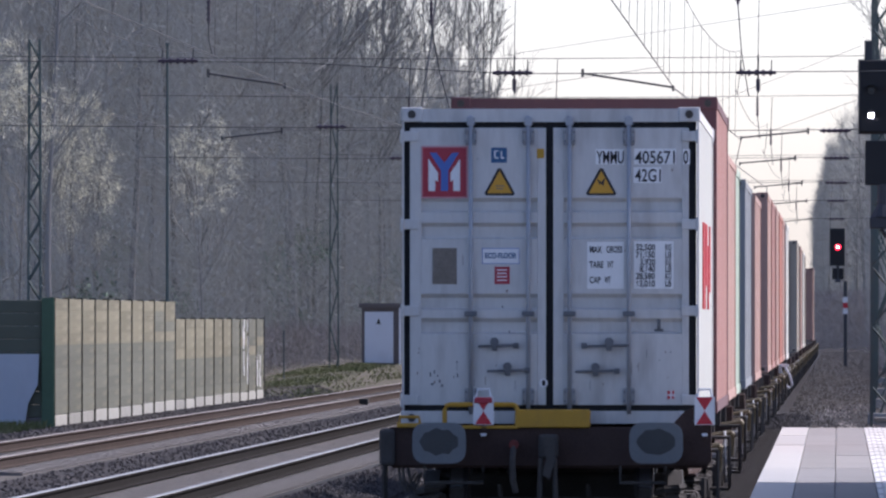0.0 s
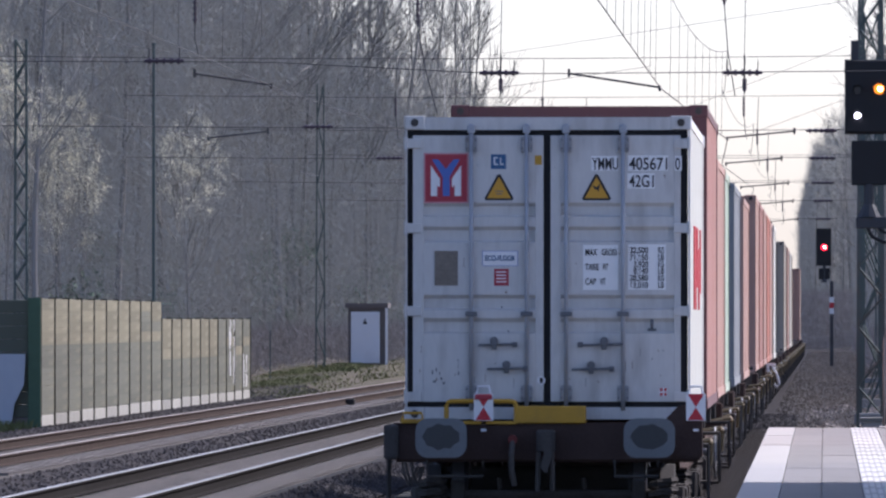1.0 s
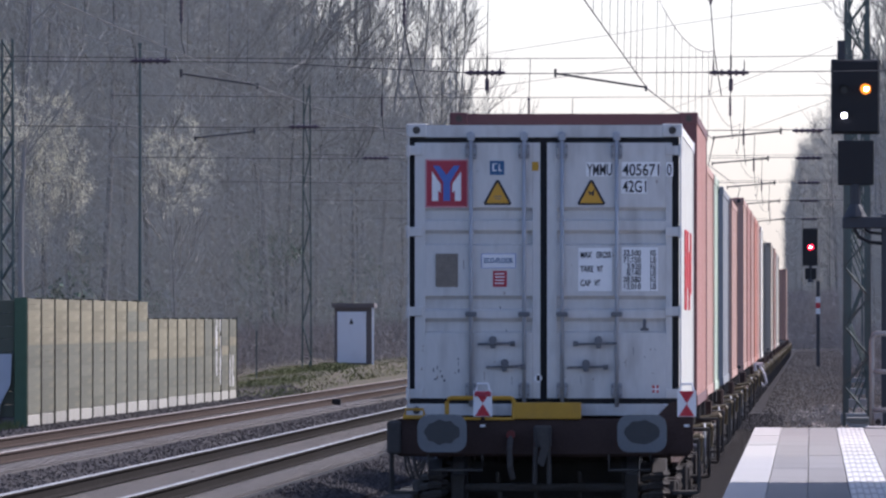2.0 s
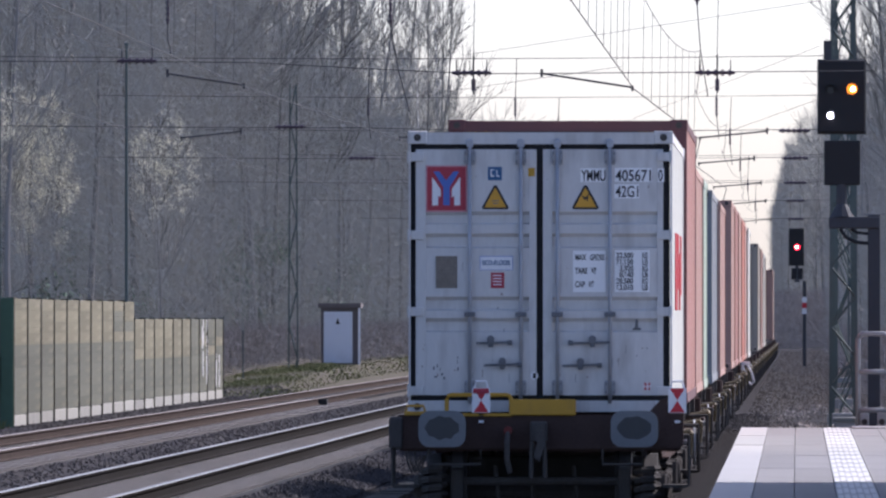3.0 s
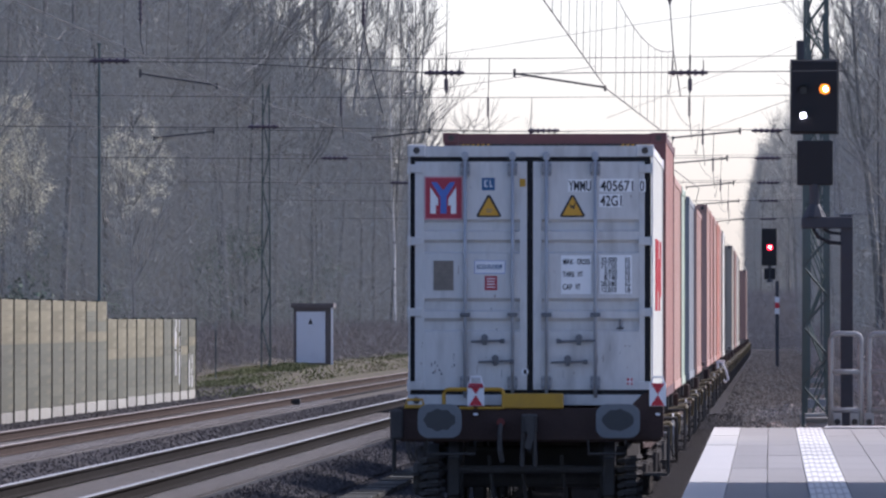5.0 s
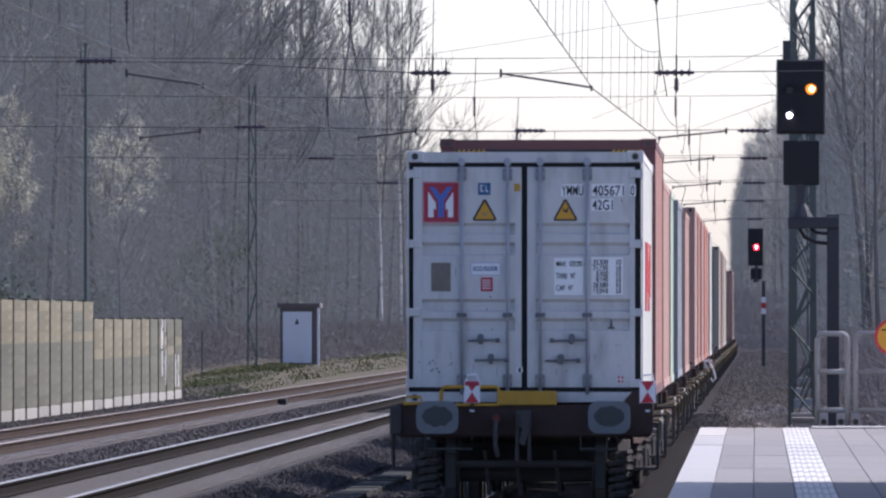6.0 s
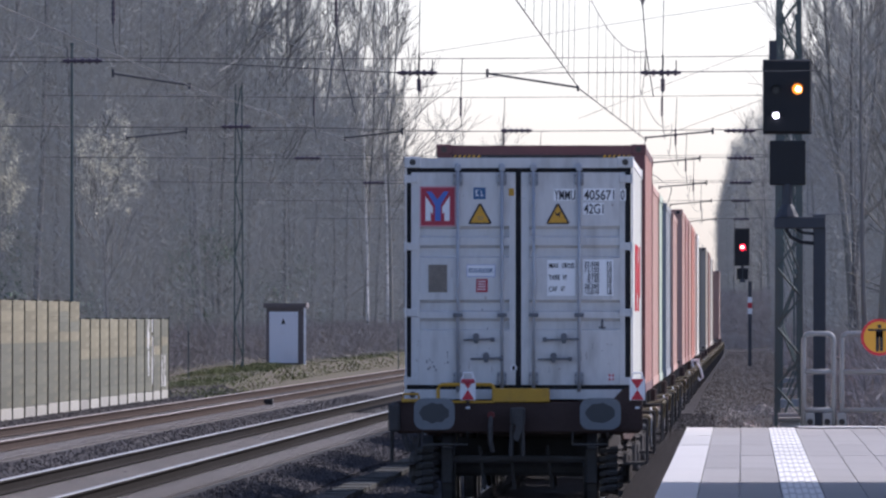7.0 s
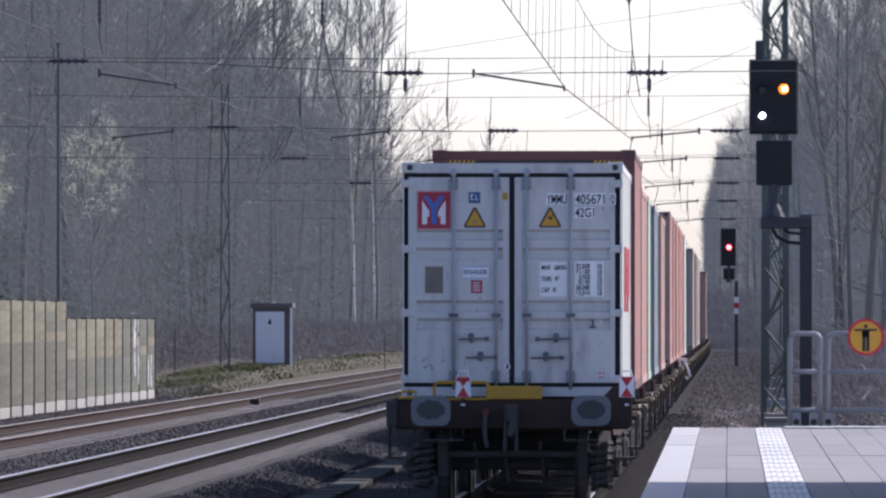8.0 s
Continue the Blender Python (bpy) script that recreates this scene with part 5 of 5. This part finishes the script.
thicket("underbrush", "leafless underbrush closing the view along the line", 30000, low_far, 63, M_brush)


def ivy(px, py, sc, seed):
    x, y, z = at(px, py, sc)
    root = thing("evergreen_bush", "dark green ivy-clad bush at the wood's edge", "bush", group="evergreen bushes")
    r = random.Random(seed)
    g = height(x, y)
    spots = [(x + r.uniform(-0.7, 0.7), y + r.uniform(-1, 1), g + (z - g) * r.uniform(0.2, 1.1), 0.7, 0.7, 300) for _ in range(9)]
    o = new("leaves", clumps("leaves", "", "", M_ever, spots, 0.07, seed))
    o.parent = root
    part("stem", tube(B(), (x, y, g - 0.2), (x, y, z), 0.12, 8, 0.05), M_bark, root)


ivy(300, 405, 44.5, 81)
ivy(340, 430, 44.0, 82)
stuff("evergreen_bushes", "dark green ivy and evergreen bushes in the wood", "bushes", M_ever,
      [(-22 - 5 * rng.random(), 430 + 260 * rng.random(), 1.5 + 4 * rng.random(), 1.6, 1.8, 420) for _ in range(26)], 0.12, 8)


def backdrop():
    """Distant woods, a plain uneven band far behind everything; its glow imitates haze."""
    m = glow("haze_glow", (0.30, 0.32, 0.37), 0.27)
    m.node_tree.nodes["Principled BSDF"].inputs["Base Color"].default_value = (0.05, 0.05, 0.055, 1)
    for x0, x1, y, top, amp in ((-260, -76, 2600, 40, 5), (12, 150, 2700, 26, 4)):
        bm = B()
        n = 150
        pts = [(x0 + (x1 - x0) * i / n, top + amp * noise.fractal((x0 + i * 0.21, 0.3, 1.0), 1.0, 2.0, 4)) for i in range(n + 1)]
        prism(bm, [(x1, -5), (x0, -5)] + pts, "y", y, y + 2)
        tagged(part("backdrop", bm, m), "distant woods as a grey glowing band imitating haze", "distant woods", kind="structure")


backdrop()


def grass():
    r = random.Random(3)
    v, f = [], []
    for i in range(14000):
        if i % 2:
            q, w = r.uniform(0, 6.283), r.random() ** 0.6
            x, y = -17.3 + 1.3 * w * math.cos(q), 436 + 42 * w * math.sin(q)
        else:
            x, y = -15.4 - 2.8 * r.random() ** 1.5, 372 + 330 * r.random() ** 1.2
        z = height(x, y)
        h = r.uniform(0.02, 0.08) * (1.6 if noise.noise((x * 0.5, y * 0.03, 1)) > 0.2 else 0.7)
        a = r.uniform(0, 6.28)
        dx, dy = math.cos(a) * 0.03, math.sin(a) * 0.03
        k = len(v)
        v += [(x - dx, y - dy, z - 0.02), (x + dx, y + dy, z - 0.02), (x + r.uniform(-0.1, 0.1), y + r.uniform(-0.1, 0.1), z + h)]
        f.append((k, k + 1, k + 2))
    for _ in range(2500):
        x, y = r.uniform(-18.2, -16.15), r.uniform(238, 267)
        z, h = height(x, y), r.uniform(0.06, 0.2)
        k = len(v)
        v += [(x - 0.03, y, z - 0.02), (x + 0.03, y, z - 0.02), (x + r.uniform(-0.1, 0.1), y + r.uniform(-0.1, 0.1), z + h)]
        f.append((k, k + 1, k + 2))
    me = bpy.data.meshes.new("grass")
    me.from_pydata(v, [], f)
    me.materials.append(M_blade)
    tagged(new("grass", me), "green and straw-coloured grass on the verge", "grass", kind="stuff")


grass()


# ---- pieces: sleepers and platform slabs ----
def sleepers():
    bm = B()
    prism(bm, [(-1.3, -0.3), (1.3, -0.3), (1.3, -0.19), (0.9, -0.165), (0.4, -0.2), (-0.4, -0.2), (-0.9, -0.165), (-1.3, -0.19)], "y", -0.13, 0.13)
    me = bpy.data.meshes.new("sleeper")
    bm.to_mesh(me)
    bm.free()
    me.materials.append(M_sleeper)
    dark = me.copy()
    dark.materials[0] = M_sleeper_dark
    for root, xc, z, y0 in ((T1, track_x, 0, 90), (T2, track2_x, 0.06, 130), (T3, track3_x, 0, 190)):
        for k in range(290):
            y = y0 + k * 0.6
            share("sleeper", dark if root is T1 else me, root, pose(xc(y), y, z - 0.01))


sleepers()


def slabs():
    W, L = 0.297, 9.0
    x = -0.61
    cols = 13
    base = {}
    for key, m in (("edge", M_edge), ("grey", M_slab), ("tact", M_tact)):
        bm = box(B(), 0, W - 0.006, 0, L - 0.03, -0.06, 0)
        if key == "tact":
            for k in range(6):
                for q in range(3):
                    a = 0.12 + q * 2.98 + 0.5 * (k % 2)
                    box(bm, 0.006 + k * 0.048, 0.042 + k * 0.048, a, a + 2.3, 0, 0.004)
        me = bpy.data.meshes.new("slab")
        bm.to_mesh(me)
        bm.free()
        me.materials.append(m)
        if key == "tact":
            me.materials.append(M_edge)
            for f in me.polygons[:6]:
                f.material_index = 1
        base[key] = me
    rng = random.Random(2)
    tilt = math.degrees(math.atan(0.0009))
    for c in range(cols):
        key = "edge" if c == 0 else "tact" if c == 3 else "grey"
        y = P_END - L
        while y > 76:
            share("slab", base[key], PLATFORM, pose(x + c * W, y, deck(y) + rng.uniform(-0.002, 0.002), tilt))
            y -= L
    for c in range(cols):
        key = "edge" if c == 0 else "tact" if c == 3 else "grey"
        bm = box(B(), x + c * W, x + c * W + W - 0.006, -30, 76.5, 0, 0.06)
        for v in bm.verts:
            v.co.z += deck(v.co.y) - 0.06
        tagged(part("slab_strip", bm, {"edge": M_edge, "tact": M_tact, "grey": M_slab}[key], PLATFORM), kind="stuff")


slabs()
bm = box(B(), 0.6, 3.2, P_END - 1.1, P_END - 0.02, 0.0, 0.012, 0.003)
for v in bm.verts:
    v.co.z += deck(P_END) + 0.004
part("end_kerb", bm, M_tact, PLATFORM, "white kerb strip")


# Out of view, added so that its shadow lies across the near slabs.
def canopy():
    root = thing("unseen_canopy", "unseen flat roof on steel posts, added to shade the near platform", "platform roof")
    part("roof", box(B(), 1.9, 9.5, -30, 100.6, 4.0, 4.25), M_conc, root)
    for y in range(-20, 100, 15):
        part("post", box(B(), 6.0, 6.2, y, y + 0.2, deck(y) - 0.1, 4.0), M_darkgrey, root)


canopy()


def small_things():
    t = thing("track_box", "small black box beside the outer track's rail", "track box")
    part("housing", box(B(), -12.5, -12.2, 338, 338.5, -0.26, -0.02, 0.03), M_black, t)
    for px, py, s, w, h in ((309, 577, 55, 0.09, 0.3), (681, 590, 42, 0.08, 0.4)):
        x, y, z = at(px, py, s)
        t = thing("marker_post", "small pale marker plate on a thin post", "marker post")
        part("post", tube(B(), (x, y, height(x, y) - 0.1), (x, y, z + h / 2), 0.025, 6), M_mast, t)
        part("plate", box(B(), x - w / 2, x + w / 2, y - 0.05, y - 0.025, z - h / 2, z + h / 2, 0.005), M_signwhite_c, t)
    t = thing("cable_cabinet", "low pale concrete cable box beyond the platform end", "cable box")
    part("housing", box(B(), 0.62, 0.95, 214, 214.6, -0.45, 0.36, 0.02), M_conc, t)
    part("lid", box(B(), 0.59, 0.98, 213.95, 214.65, 0.36, 0.43, 0.01), M_signwhite_c, t)
    rng = random.Random(9)
    for x, y in ((0.25, 205), (0.12, 262), (-0.35, 214), (0.5, 236)):
        bm = B()
        bmesh.ops.create_icosphere(bm, subdivisions=2, radius=0.09, matrix=Matrix.Translation((x, y, height(x, y) + 0.03)) @ Matrix.Diagonal((1.2, 1.5, 0.5, 1)))
        for v in bm.verts:
            v.co += Vector((rng.uniform(-1, 1), rng.uniform(-1, 1), rng.uniform(-1, 1))) * 0.015
        tagged(part("pale_stone", bm, M_signwhite_c), "pale broken stone lying on the gravel", "stone")
    tr = thing("cable_trough", "grey-green concrete cable trough beside the ballast", "cable trough", kind="structure")
    bm = box(B(), -0.22, 0.22, 0, 0.985, -0.08, 0.0, 0.01)
    me = bpy.data.meshes.new("lid")
    bm.to_mesh(me)
    bm.free()
    me.materials.append(mat("trough_concrete", (0.058, 0.058, 0.054), 0.95, var=0.2, scale=3, obj=0.3, spec=0.1, stain=(0.07, 0.08, 0.05), stain_amt=0.7))
    for k in range(200):
        share("lid", me, tr, pose(-5.55 + rng.uniform(-0.01, 0.01), 112 + k, -0.33 + rng.uniform(-0.012, 0.012)))


small_things()


def stones(label, n, region, seed, m=M_stone):
    """Loose crushed stones lying on the beds."""
    r = random.Random(seed)
    v, f = [], []
    for _ in range(n):
        x, y, z = region(r)
        a, h = r.uniform(0.02, 0.05), r.uniform(0.015, 0.045)
        t = r.uniform(0, 6.28)
        k = len(v)
        for q in range(4):
            rr = a * r.uniform(0.7, 1.2)
            v.append((x + rr * math.cos(t + q * 1.57), y + rr * math.sin(t + q * 1.57), z + r.uniform(-0.01, 0.012)))
        v.append((x + r.uniform(-0.4, 0.4) * a, y + r.uniform(-0.4, 0.4) * a, z + h))
        f += [(k + q, k + (q + 1) % 4, k + 4) for q in range(4)]
    me = bpy.data.meshes.new("ballast_stones")
    me.from_pydata(v, [], f)
    me.materials.append(m)
    tagged(new("ballast_stones", me), label, "ballast", kind="stuff")


def bed_z(x, y):
    best = height(x, y)
    for xc, z in ((track_x(y), 0), (-8.42, 0.06), (-13.2, 0)):
        d = abs(x - xc)
        if d < 1.42:
            best = max(best, z - 0.24)
        elif d < 2.3:
            best = max(best, z - 0.24 - 0.2 * (d - 1.42) / 0.88)
    return best


def near_bed(r):
    x, y = r.uniform(-11.0, -3.2), 105 + 190 * r.random() ** 1.2
    if abs(x + 8.42) < 1.45:
        x += 3.0
    return x, y, bed_z(x, y)


def far_bed(r):
    x, y = r.uniform(-16.1, -10.2), 160 + 240 * r.random()
    if abs(x + 13.2) < 1.45:
        x += 2.9 if r.random() < 0.5 else -2.9
    return x, y, bed_z(x, y)


def right_bed(r):
    x, y = r.uniform(-1.2, 2.6), 144 + 850 * r.random() ** 2.2
    return x, y, bed_z(x, y)


stones("dark crushed ballast stones between the tracks", 55000, near_bed, 51)
stones("dark crushed ballast stones along the outer track", 22000, far_bed, 52)
stones("dark stones and gravel beyond the platform end", 30000, right_bed, 53, mat("gravel_pale", (0.12, 0.108, 0.098), 0.9, var=0.1, island=0.25, bump=0.4, spec=0.1))


def gap_bed(r):
    x, y = r.uniform(-4.4, -0.62), 92 + 220 * r.random() ** 1.3
    return x, y, bed_z(x, y)


stones("dark crushed stones under and beside the train", 45000, gap_bed, 54)
rng = random.Random(15)
stuff("weeds", "reddish brown dry weeds beyond the platform end", "weeds", M_brush,
      [(-0.4 + 3.4 * rng.random(), 150 + 200 * rng.random(), -0.3, 0.22, 0.22, 26) for _ in range(130)], 0.035, 17)

motions()
